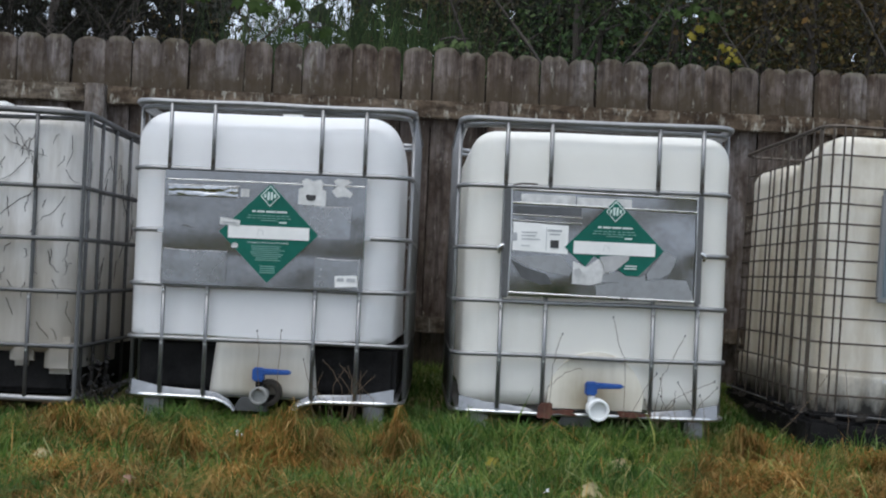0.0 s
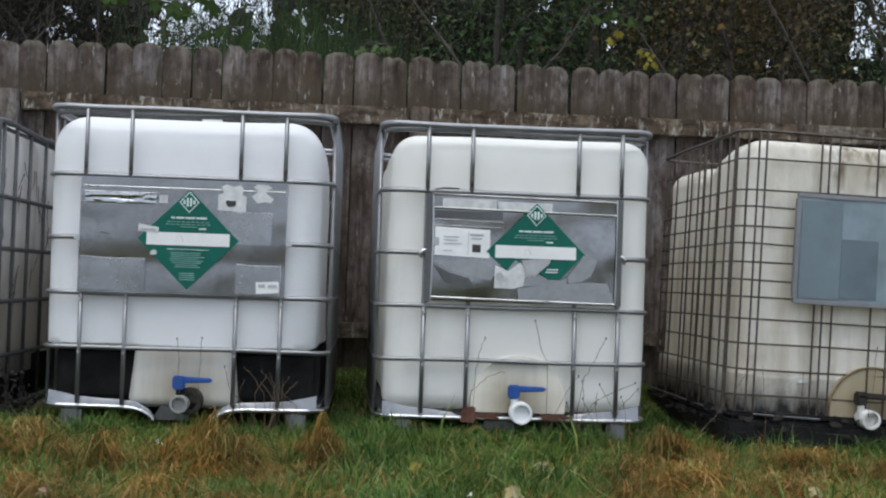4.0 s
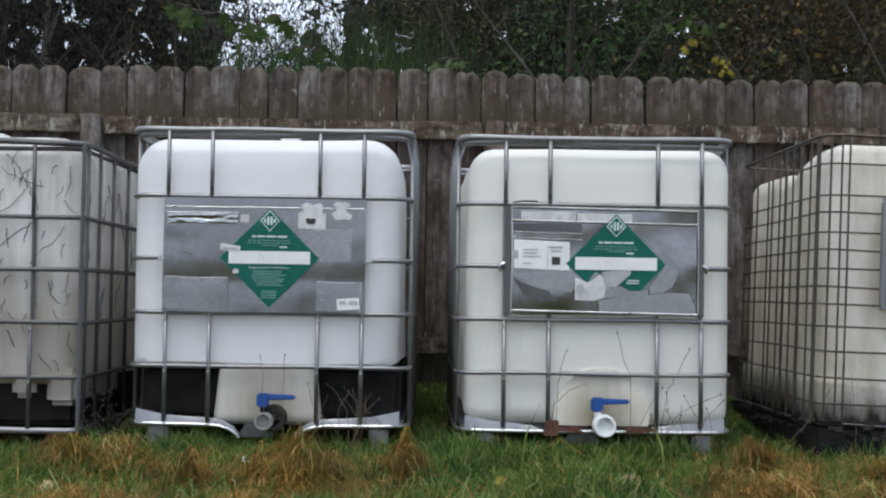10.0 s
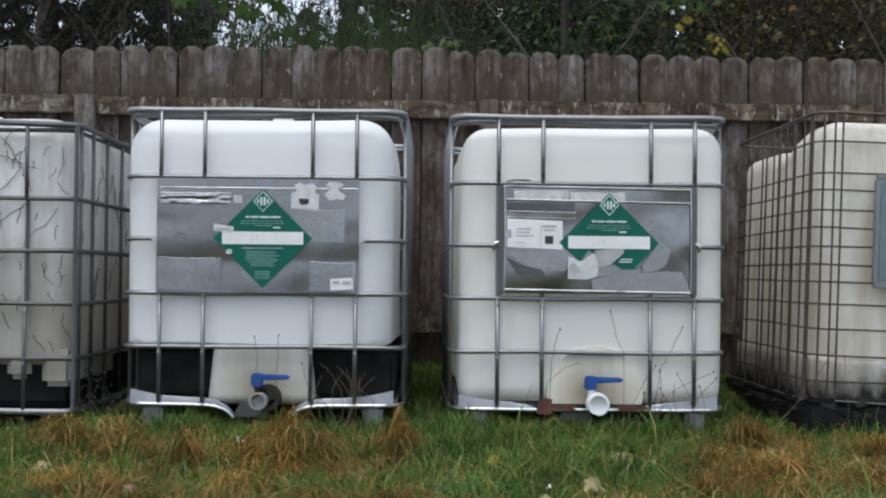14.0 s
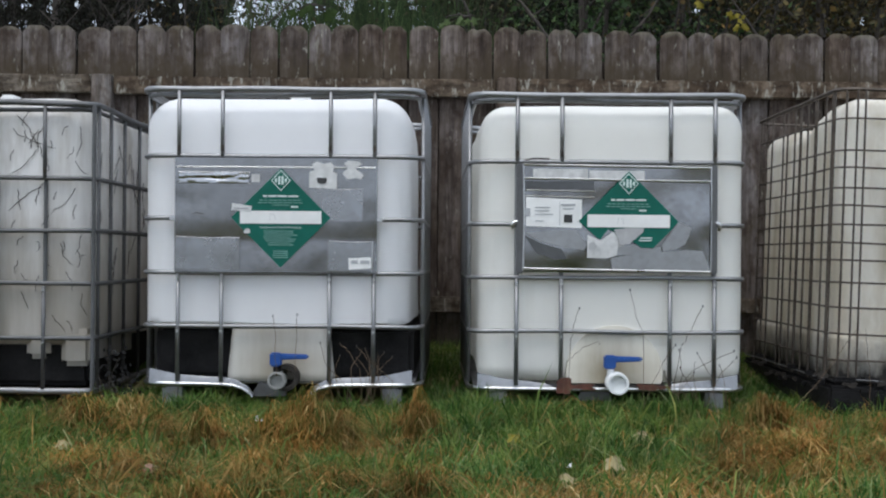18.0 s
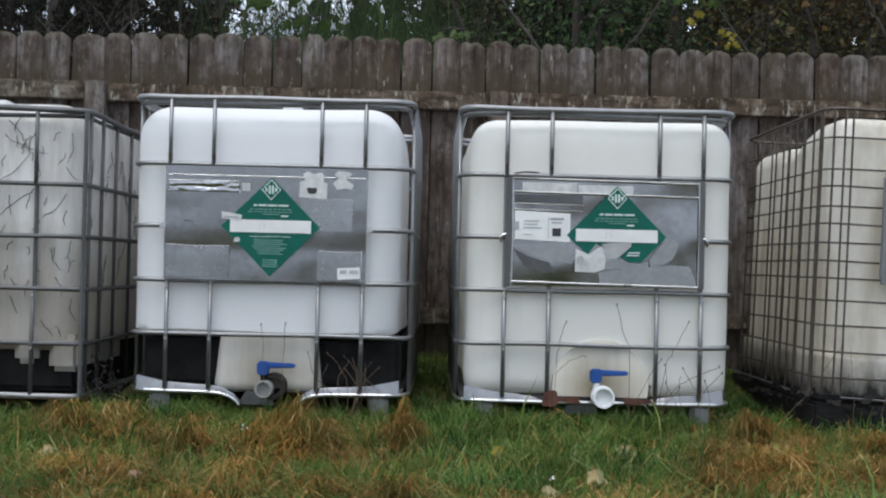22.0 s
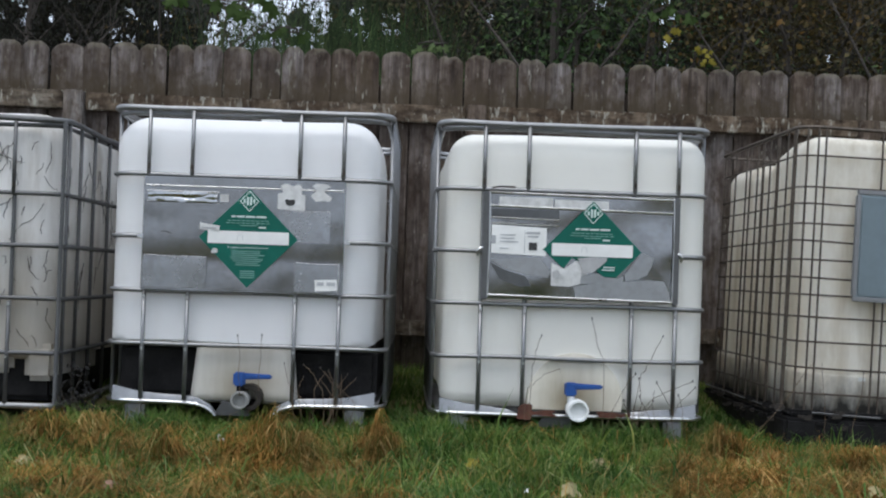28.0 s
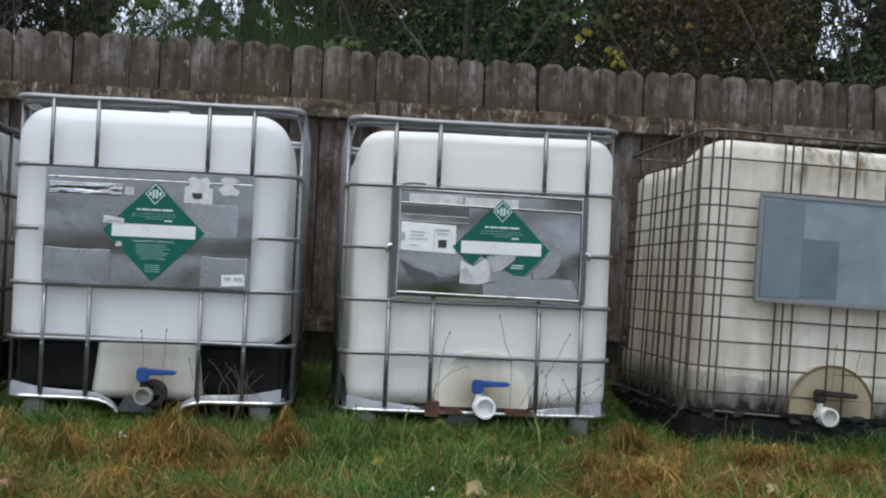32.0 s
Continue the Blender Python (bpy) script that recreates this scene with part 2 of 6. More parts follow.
M_BOTTLE_A = plastic_white("milky_plastic_clean", (0.93, 0.93, 0.93), (0.5, 0.46, 0.36), 0.12)
M_BOTTLE_B = plastic_white("milky_plastic_ivory", (0.91, 0.90, 0.85), (0.5, 0.45, 0.33), 0.18)
M_BOTTLE_C = plastic_white("milky_plastic_grimy", (0.89, 0.88, 0.86), (0.27, 0.24, 0.19), 0.68, 0.8, (0.36, 0.32, 0.25), (0.48, 0.44, 0.38), None, 0.6)
M_BOTTLE_D = plastic_white("milky_plastic_algae", (0.9, 0.87, 0.79), (0.30, 0.22, 0.09), 0.6, 0.33, (0.02, 0.018, 0.014), (0.58, 0.51, 0.39), (-0.36, 0.12, 0.95, 1.1))
def recess_fade(name, rim, core, cx, cz, r0, r1):
    """Plastic that is darker round an outlet, fading outwards."""
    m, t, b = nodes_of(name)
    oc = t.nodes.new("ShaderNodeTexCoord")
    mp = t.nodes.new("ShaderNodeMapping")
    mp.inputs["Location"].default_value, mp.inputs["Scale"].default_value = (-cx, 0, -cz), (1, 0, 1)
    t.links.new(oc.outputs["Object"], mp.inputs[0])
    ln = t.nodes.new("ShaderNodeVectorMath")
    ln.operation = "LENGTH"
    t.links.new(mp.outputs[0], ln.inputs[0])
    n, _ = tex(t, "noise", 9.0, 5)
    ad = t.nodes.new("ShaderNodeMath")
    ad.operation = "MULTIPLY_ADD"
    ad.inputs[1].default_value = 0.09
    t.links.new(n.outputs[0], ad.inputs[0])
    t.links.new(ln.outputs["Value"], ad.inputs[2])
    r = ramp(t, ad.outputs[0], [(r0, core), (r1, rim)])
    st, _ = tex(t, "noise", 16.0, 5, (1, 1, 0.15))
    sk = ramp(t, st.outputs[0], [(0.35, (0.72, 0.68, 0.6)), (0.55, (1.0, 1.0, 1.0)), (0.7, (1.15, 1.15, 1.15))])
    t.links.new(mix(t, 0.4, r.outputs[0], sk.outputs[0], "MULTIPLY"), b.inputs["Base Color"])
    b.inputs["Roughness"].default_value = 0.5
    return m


# off-white, darker towards the outlet
M_SUMP_A = recess_fade("off_white_plastic_dark_core", (0.58, 0.56, 0.51), (0.37, 0.335, 0.27), 0.0, 0.16, 0.09, 0.24)
M_SUMP_C = recess_fade("dirty_tan_plastic", (0.31, 0.275, 0.215), (0.17, 0.14, 0.1), 0.03, 0.1, 0.05, 0.2)
M_SUMP_B = recess_fade("stained_ivory_plastic", (0.7, 0.665, 0.575), (0.28, 0.235, 0.155), 0.025, 0.13, 0.06, 0.23)
M_SUMP = recess_fade("tan_stained_plastic", (0.33, 0.28, 0.18), (0.2, 0.15, 0.085), -0.06, 0.11, 0.07, 0.24)
M_RIM = plain("brown_grime", (0.13, 0.085, 0.04), 0.7, 0, 0.5, 20.0, 0.3)
M_GALV = galvanised("galvanised_tube", 0.265, 0.46, 0.35, 0.85)
M_GALV_SHEET = galvanised("galvanised_sheet", 0.225, 0.16, 0.14)
M_GALV_BRIGHT = galvanised("bright_sheet_metal", 0.26, 0.18, 0.45)
M_GALV_LIP = galvanised("bright_lip", 0.6, 0.3, 0.3)
# brown reflections on a shiny panel, put into the colour
M_BROWN_REFLECTION = galvanised("brown_panel_reflection", 0.13, 0.4, 0.3)
M_SLEEVE = galvanised("wrinkled_clear_sleeve", 0.45, 0.24, 0.4)
M_FILM_PALE = galvanised("smooth_clear_film", 0.27, 0.24, 0.2)
# film edges, and the pale reflections painted on the shiny panel
M_FILM_GLARE = galvanised("clouded_film_and_glare", 0.36, 0.42, 0.2)
M_GALV_SKIRT = galvanised("pressed_skirt_metal", 0.29, 0.3, 0.6, 0.9)
M_GALV_DULL = galvanised("dull_old_tube", 0.125, 0.55, 0.4, 0.6)
M_PANEL_BLUE = plain("blue_grey_sheet", (0.19, 0.235, 0.255), 0.4, 0.35, 0.35, 4.0, 0.05)
M_PANEL_C = plain("dull_blue_sheet", (0.085, 0.105, 0.128), 0.42, 0.6, 0.4, 4.0, 0.05)
M_PANEL_MID = plain("duller_blue_grey_sheet", (0.145, 0.185, 0.205), 0.45, 0.35, 0.15, 6.0, 0.05)
M_PANEL_DARK = plain("darker_blue_grey_sheet", (0.115, 0.15, 0.17), 0.45, 0.35, 0.2, 6.0, 0.05)
M_RUSTY = plain("rusty_wire", (0.075, 0.06, 0.048), 0.6, 0.5, 0.5, 30.0)
M_BLACK = plain("black_plastic", (0.0095, 0.009, 0.009), 0.7, 0, 0.6, 14.0, 0.4, 0.15)
M_COLLAR = plain("brown_black_collar", (0.03, 0.026, 0.022), 0.7, 0, 0.4, 20.0, 0.3, 0.2)
M_TARP = plain("black_rubber_sheet", (0.007, 0.0075, 0.009), 0.7, 0, 0.4, 8.0, 0.2, 0.08)
M_GREEN = plain("green_label_print", (0.002, 0.098, 0.07), 0.55, 0, 0.12, 9.0, 0.03, 0.25)
M_PAPER = plain("white_paper_label", (0.70, 0.70, 0.68), 0.6, 0, 0.08, 14.0, 0.1)
M_PAPER_OLD = plain("weathered_paper", (0.52, 0.52, 0.51), 0.7, 0, 0.25, 24.0, 0.3)
M_PAPER_GREY = plain("grey_paper_back", (0.36, 0.36, 0.36), 0.7, 0, 0.15, 20.0, 0.2)
M_PRINT = plain("pale_print", (0.52, 0.62, 0.58), 0.6, 0, 0.1, 30.0, 0)
M_PRINT_DIM = plain("faded_print", (0.16, 0.33, 0.28), 0.6, 0, 0.2, 30.0, 0)
M_INK = plain("dark_ink", (0.03, 0.03, 0.03), 0.6, 0, 0.2, 30.0, 0)
M_INK_GREY = plain("grey_ink", (0.35, 0.36, 0.37), 0.6, 0, 0.2, 30.0, 0)
M_BLUE = plain("blue_handle_plastic", (0.011, 0.066, 0.26), 0.4, 0, 0.2, 12.0, 0.05)
M_YELLOW = plain("yellow_handle_plastic", (0.18, 0.12, 0.012), 0.6, 0, 0.7, 22.0, 0.1)
M_PIPE = plain("white_pipe_plastic", (0.72, 0.73, 0.72), 0.4, 0, 0.08, 14.0, 0.05)
M_PIPE_DARK = plain("grimy_grey_pipe_plastic", (0.15, 0.145, 0.13), 0.6, 0, 0.35, 20.0, 0.1)
M_PIPE_OLD = plain("weathered_pipe_plastic", (0.55, 0.54, 0.5), 0.55, 0, 0.3, 25.0, 0.1)
M_PIPE_GREY = plain("grey_pipe_plastic", (0.27, 0.27, 0.255), 0.5, 0, 0.25, 14.0, 0.1)
M_PIPE_IN = plain("dirty_pipe_inside", (0.22, 0.2, 0.16), 0.6, 0, 0.3, 20.0, 0.1)
M_RUST = plain("rust_and_leaf_mould", (0.085, 0.03, 0.018), 0.85, 0, 0.5, 25.0, 0.6)
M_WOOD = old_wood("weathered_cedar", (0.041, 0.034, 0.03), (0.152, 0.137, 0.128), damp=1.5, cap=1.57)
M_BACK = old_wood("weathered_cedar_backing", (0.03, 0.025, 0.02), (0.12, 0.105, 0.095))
M_RAIL = old_wood("weathered_rail_wood", (0.038, 0.03, 0.021), (0.16, 0.138, 0.108), (0.3, 1, 1), crusty=0.06)
M_POST = old_wood("grey_post_wood", (0.075, 0.068, 0.062), (0.21, 0.195, 0.18))
M_SOIL = plain("damp_soil_and_thatch", (0.12, 0.1, 0.045), 0.9, 0, 0.5, 9.0, 0.8)


def thatch_patches(m):
    """Green turf showing through brown thatch in broad patches."""
    t = m.node_tree
    b = t.nodes["Principled BSDF"]
    old = b.inputs["Base Color"].links[0].from_socket
    n, _ = tex(t, "noise", 1.1, 6)
    n2, _ = tex(t, "noise", 28.0, 6)
    r = ramp(t, n.outputs[0], [(0.42, (0.17, 0.105, 0.04)), (0.5, (0.13, 0.11, 0.035)), (0.6, (0.075, 0.1, 0.025))])
    k = ramp(t, n2.outputs[0], [(0.35, (0.45, 0.45, 0.45)), (0.65, (1.1, 1.1, 1.1))])
    c = mix(t, 0.75, old, mix(t, 1.0, r.outputs[0], k.outputs[0], "MULTIPLY"))
    t.links.new(c, b.inputs["Base Color"])


thatch_patches(M_SOIL)
M_GRASS = island_mix("green_grass", [(0.0, (0.042, 0.085, 0.016)), (0.4, (0.08, 0.15, 0.026)), (0.7, (0.15, 0.2, 0.04)), (0.92, (0.25, 0.26, 0.07)), (1.0, (0.34, 0.32, 0.14))], 0.5, 0.42, (0.62, 0.86, 0.95), 2.6)
M_DRY = island_mix("dry_grass", [(0.0, (0.19, 0.09, 0.022)), (0.35, (0.3, 0.185, 0.058)), (0.7, (0.38, 0.275, 0.1)), (1.0, (0.52, 0.42, 0.22))], 0.8, 0.35, (0.84, 0.62, 0.44), 3.2)
M_TUSS = island_mix("rusty_tussock", [(0.0, (0.05, 0.1, 0.02)), (0.3, (0.12, 0.13, 0.03)), (0.5, (0.2, 0.12, 0.034)), (0.85, (0.31, 0.2, 0.07)), (1.0, (0.54, 0.42, 0.2))], 0.8, 0.38, (0.9, 0.68, 0.5), 4.0)
M_LEAF_DARK = island_mix("dark_evergreen_leaves", [(0.0, (0.0196, 0.0217, 0.0151)), (0.5, (0.0417, 0.0487, 0.027)), (0.9, (0.071, 0.0839, 0.0421)), (1.0, (0.0858, 0.0812, 0.0526))], 0.7, 0.2, (1.5, 0.95, 0.8))
# darkened copy of the evergreen leaves: shade of the left thicket in the colour
M_LEAF_SHADED = island_mix("shaded_evergreen_leaves", [(0.0, (0.0026, 0.0031, 0.0022)), (0.5, (0.0056, 0.007, 0.0039)), (0.9, (0.0096, 0.0121, 0.0061)), (1.0, (0.0116, 0.0117, 0.0076))], 0.7, 0.2, (1.5, 0.95, 0.8))
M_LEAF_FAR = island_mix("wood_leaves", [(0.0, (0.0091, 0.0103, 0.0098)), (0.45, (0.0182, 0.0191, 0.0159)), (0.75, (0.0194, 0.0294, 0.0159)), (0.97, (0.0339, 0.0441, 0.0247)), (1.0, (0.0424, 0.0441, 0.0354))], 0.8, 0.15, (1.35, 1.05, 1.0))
M_LEAF_GREEN = island_mix("green_leaves", [(0.0, (0.0206, 0.041, 0.0169)), (0.6, (0.0343, 0.0751, 0.0255)), (1.0, (0.08, 0.1367, 0.0495))], 0.7, 0.3, (1.1, 0.8, 0.8))
M_LEAF_BROAD = island_mix("broad_green_leaf", [(0.0, (0.0112, 0.0288, 0.009)), (0.6, (0.0196, 0.0468, 0.012)), (1.0, (0.042, 0.0648, 0.0165))], 0.8, 0.3)
M_LEAF_OLIVE = island_mix("olive_leaves", [(0.0, (0.0252, 0.0263, 0.0117)), (0.6, (0.0481, 0.0491, 0.021)), (0.92, (0.0858, 0.08, 0.0329)), (1.0, (0.1487, 0.1144, 0.0411))], 0.7, 0.2, (1.35, 0.9, 0.7))
M_LEAF_YELLOW = island_mix("yellow_leaves", [(0.0, (0.09, 0.0863, 0.0144)), (1.0, (0.195, 0.1613, 0.02))], 0.6, 0.3)
M_BARK = plain("dark_bark", (0.035, 0.028, 0.022), 0.9, 0, 0.4, 14.0, 0.8)
M_TWIG = plain("dry_stem", (0.11, 0.075, 0.045), 0.8, 0, 0.3, 20.0, 0.2)
M_FALLEN = plain("pale_dead_leaf", (0.2, 0.165, 0.075), 0.7, 0, 0.3, 25.0, 0.3)
M_FALLEN_RED = plain("brown_dead_leaf", (0.10, 0.04, 0.014), 0.7, 0, 0.4, 25.0, 0.3)
M_FALLEN_PINK = plain("pinkish_dead_leaf", (0.2, 0.11, 0.075), 0.7, 0, 0.3, 25.0, 0.3)
# tree line, and the dark sheet that paints the shaded depth of the wood
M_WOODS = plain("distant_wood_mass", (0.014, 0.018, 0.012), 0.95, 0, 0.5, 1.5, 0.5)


# ---- mesh helpers ----
def part(name, bm, material, parent, label="", smooth=False):
    me = bpy.data.meshes.new(name)
    bmesh.ops.recalc_face_normals(bm, faces=bm.faces)
    for e in bm.edges:
        if len(e.link_faces) == 2 and e.calc_face_angle(0.0) > 1.0:
            e.smooth = False
    bm.to_mesh(me)
    bm.free()
    me.materials.append(material)
    if smooth:
        me.polygons.foreach_set("use_smooth", [True] * len(me.polygons))
    ob = new(name, me)
    if parent:
        ob.parent = parent
    if label:
        ob["label"] = label
    return ob


def thing(name, x, y, z, label, category, group="", turn=0.0, kind="", lean=0.0):
    ob = new(name)
    ob.empty_display_size = 0.1
    ob.matrix_basis = pose(x, y, z, 0, lean, turn)
    return tagged(ob, label, category, group, kind)


def box(x0, x1, y0, y1, z0, z1, bevel=0.0, seg=2):
    bm = bmesh.new()
    bmesh.ops.create_cube(bm, size=1, matrix=Matrix.LocRotScale(((x0 + x1) / 2, (y0 + y1) / 2, (z0 + z1) / 2), None, (x1 - x0, y1 - y0, z1 - z0)))
    if bevel:
        bmesh.ops.bevel(bm, geom=bm.edges[:], offset=bevel, segments=seg, affect="EDGES")
    return bm


def tube(path, r, closed=False, seg=8, taper=None, bm=None):
    bm = bm or bmesh.new()
    pts = [Vector(p) for p in path]
    n = len(pts)
    rings, up = [], None
    for i, p in enumerate(pts):
        a = pts[(i - 1) % n] if closed or i > 0 else p
        b = pts[(i + 1) % n] if closed or i < n - 1 else p
        d = (b - a).normalized()
        if up is None:
            up = d.orthogonal().normalized()
        up = (up - d * up.dot(d)).normalized()
        side = d.cross(up)
        rr = r * (taper[i] if taper else 1)
        rings.append([bm.verts.new(p + (up * math.cos(2 * math.pi * k / seg) + side * math.sin(2 * math.pi * k / seg)) * rr) for k in range(seg)])
    for i in range(n if closed else n - 1):
        a, b = rings[i], rings[(i + 1) % n]
        shift = 0
        if closed and i == n - 1:
            shift = min(range(seg), key=lambda s: (b[s].co - a[0].co).length)
        for k in range(seg):
            bm.faces.new((a[k], a[(k + 1) % seg], b[(k + 1 + shift) % seg], b[(k + shift) % seg]))
    if not closed:
        bm.faces.new(rings[0][::-1])
        bm.faces.new(rings[-1])
    return bm


def ring_path(w, d, rad, z, steps=5, sag=0.0, seed=0):
    """A rounded rectangle, front edge on y = 0, centred on x = 0."""
    pts = []
    for cx, cy, a0 in ((w / 2 - rad, rad, -90), (w / 2 - rad, d - rad, 0), (-w / 2 + rad, d - rad, 90), (-w / 2 + rad, rad, 180)):
        for k in range(steps + 1):
            a = radians(a0 + 90 * k / steps)
            pts.append(Vector((cx + rad * math.cos(a), cy + rad * math.sin(a), z)))
    if sag:
        full = []
        for i, p in enumerate(pts):
            q = pts[(i + 1) % len(pts)]
            m = 8 if (q - p).length > 0.2 else 1
            full += [p.lerp(q, k / m) for k in range(m)]
        pts = [p + Vector((0, noise.noise(p * 3 + Vector((seed, 0, 0))), noise.noise(p * 2.5 + Vector((seed, 5, 0))))) * sag for p in full]
    return pts


def rounded_block(w, d, z0, z1, r, seg=10, bulge=0.0, seed=0, r_low=None):
    """A blow-moulded block with wide round corners, front face on y = 0."""
    bm = bmesh.new()
    bmesh.ops.create_cube(bm, size=2)
    bmesh.ops.subdivide_edges(bm, edges=bm.edges[:], cuts=seg * 2, use_grid_fill=True)
    h = z1 - z0
    for v in bm.verts:
        half = Vector((w / 2, d / 2, h / 2))
        rad = Vector((r, r, r if v.co.z > 0 or r_low is None else r_low))
        p = Vector([math.copysign(abs(c) ** 0.6, c) for c in v.co])
        p = Vector((p.x * half.x, p.y * half.y, p.z * half.z))
        inner = Vector([max(-hh + rr, min(hh - rr, c)) for c, hh, rr in zip(p, half, rad)])
        off = Vector([(c - i) / rr for c, i, rr in zip(p, inner, rad)])
        if off.length > 1e-6:
            off.normalize()
            p = inner + Vector((off.x * rad.x, off.y * rad.y, off.z * rad.z))
        q = p + Vector((0, d / 2, z0 + h / 2))
        if bulge:
            n = noise.noise(q * 2.2 + Vector((seed * 7.1, 0, 0)))
            q += Vector((p.x / w, p.y / d, p.z / h)) * n * bulge
        v.co = q
    return bm


def sheet(x0, x1, z0, z1, y, th=0.004, cols=14, rows=10, crumple=0.0, seed=0):
    bm = bmesh.new()
    bmesh.ops.create_grid(bm, x_segments=cols, y_segments=rows, size=0.5)
    for v in bm.verts:
        x, z = x0 + (v.co.x + 0.5) * (x1 - x0), z0 + (v.co.y + 0.5) * (z1 - z0)
        dy = noise.noise(Vector((x * 5, z * 6, seed))) * crumple + noise.noise(Vector((x * 17, z * 15, seed + 9))) * crumple * 0.35
        v.co = (x, y + dy, z)
    bmesh.ops.recalc_face_normals(bm, faces=bm.faces)
    bmesh.ops.solidify(bm, geom=bm.faces[:], thickness=th)
    return bm


def wrinkled(x0, x1, z0, z1, y):
    """A thin film with long slack folds along x."""
    bm = bmesh.new()
    bmesh.ops.create_grid(bm, x_segments=60, y_segments=14, size=0.5)
    for v in bm.verts:
        x, z = x0 + (v.co.x + 0.5) * (x1 - x0), z0 + (v.co.y + 0.5) * (z1 - z0)
        slack = max(0.0, 1 - (2 * v.co.y) ** 2)
        fold = noise.noise(Vector((x * 14, z * 75, 3.0))) + 0.5 * noise.noise(Vector((x * 40, z * 120, 8.0)))
        v.co = (x, y - 0.004 * slack * fold, z)
    bmesh.ops.recalc_face_normals(bm, faces=bm.faces)
    bmesh.ops.solidify(bm, geom=bm.faces[:], thickness=0.0008)
    return bm


def slab(points, y, th=0.0015):
    """A flat piece with the outline points (x, z), its face on y."""
    bm = bmesh.new()
    f = bm.faces.new([bm.verts.new((x, y, z)) for x, z in points])
    ex = bmesh.ops.extrude_face_region(bm, geom=[f])
    bmesh.ops.translate(bm, vec=(0, th, 0), verts=[v for v in ex["geom"] if isinstance(v, bmesh.types.BMVert)])
    return bm


def torn(cx, cz, rx, rz, seed, n=34, rough=0.35):
    """An uneven torn outline: smooth lobes with a ragged edge, boxy at the corners."""
    rnd = random.Random(seed)
    pts = []
    for i in range(n):
        a = 2 * math.pi * i / n
        c, q = math.cos(a), math.sin(a)
        boxy = min(1.25, 1 / max(abs(c), abs(q), 0.01))
        k = boxy * (1 - rough * (0.5 + 0.8 * noise.noise(Vector((c * 1.3, q * 1.3, seed * 3.7)))) - 0.06 * rnd.random())
        pts.append((cx + rx * c * k, cz + rz * q * k))
    return pts


def cylinder_y(cx, cz, y0, y1, r, seg=24, inner=0.0):
    """A round piece along y; with inner it is a pipe whose bore is open."""
    bm = bmesh.new()
    prof = [(y0, r), (y1, r)] if not inner else [(y1, inner), (y0 + 0.001, inner), (y0, (inner + r) / 2), (y0 + 0.001, r), (y1, r)]
    rings = [[bm.verts.new((cx + rr * math.cos(2 * math.pi * k / seg), y, cz + rr * math.sin(2 * math.pi * k / seg))) for k in range(seg)] for y, rr in prof]
    for a, b in zip(rings, rings[1:]):
        for k in range(seg):
            bm.faces.new((a[k], a[(k + 1) % seg], b[(k + 1) % seg], b[k]))
    if inner:
        bm.faces.new(rings[0])
    else:
        bm.faces.new(rings[0])
        bm.faces.new(rings[1])
    return bm


def dome(cx, cz, floor_z, y0, y1, r, seg=40):
    """A round recess plate cut off level at floor_z."""
    a0 = math.asin((floor_z - cz) / r)
    pts = [(cx + r * math.cos(a0 + (math.pi - 2 * a0) * k / seg), cz + r * math.sin(a0 + (math.pi - 2 * a0) * k / seg)) for k in range(seg + 1)]
    return slab(pts, y0, y1 - y0)


def text_mesh(body, size, x, y, z, material, parent, name="printed_text"):
    c = bpy.data.curves.new(name, "FONT")
    c.body, c.size, c.align_x, c.extrude = body, size, "CENTER", 0.0004
    tmp = bpy.data.objects.new(name, c)
    scene.collection.objects.link(tmp)
    bpy.context.view_layer.update()
    me = bpy.data.meshes.new_from_object(tmp.evaluated_get(bpy.context.evaluated_depsgraph_get()))
    bpy.data.objects.remove(tmp)
    me.transform(Matrix.Translation((x, y, z)) @ Matrix.Rotation(radians(90), 4, "X"))
    me.materials.clear()
    me.materials.append(material)
    ob = new(name, me)
    ob.parent = parent
    return ob


# ---- ground ----
BASE = 0.05


def ground_z(x, y):
    s = max(0.0, min(1.0, (y - 4.5) / 1.3))
    rise = (0.135 - 0.03 * max(0.0, min(1.0, x))) * s * s * (3 - 2 * s)
    far = max(0.0, min(1.0, (abs(y - 3) - 8) / 30))
    near = 0.018 * noise.noise(Vector((x * 1.3, y * 1.3, 0))) + 0.008 * noise.noise(Vector((x * 4, y * 4, 3)))
    return BASE - 0.01 + rise + near * (1 - far)


def axis(lo, hi, step, reach):
    mid = list(np.arange(lo, hi + step / 2, step))
    out, k = [], step
    while k < reach:
        k *= 1.7
        out.append(k)
    return [lo - v for v in reversed(out)] + mid + [hi + v for v in out]


gx, gy = axis(-4.0, 5.0, 0.07, 700), axis(1.6, 7.0, 0.07, 700)
gm = bpy.data.meshes.new("ground")
gm.from_pydata([(x, y, ground_z(x, y)) for y in gy for x in gx], [],
               [(j * len(gx) + i, j * len(gx) + i + 1, (j + 1) * len(gx) + i + 1, (j + 1) * len(gx) + i) for j in range(len(gy) - 1) for i in range(len(gx) - 1)])
gm.materials.append(M_SOIL)
tagged(new("ground", gm), "damp brown soil and thatch under the lawn", "ground", kind="structure")


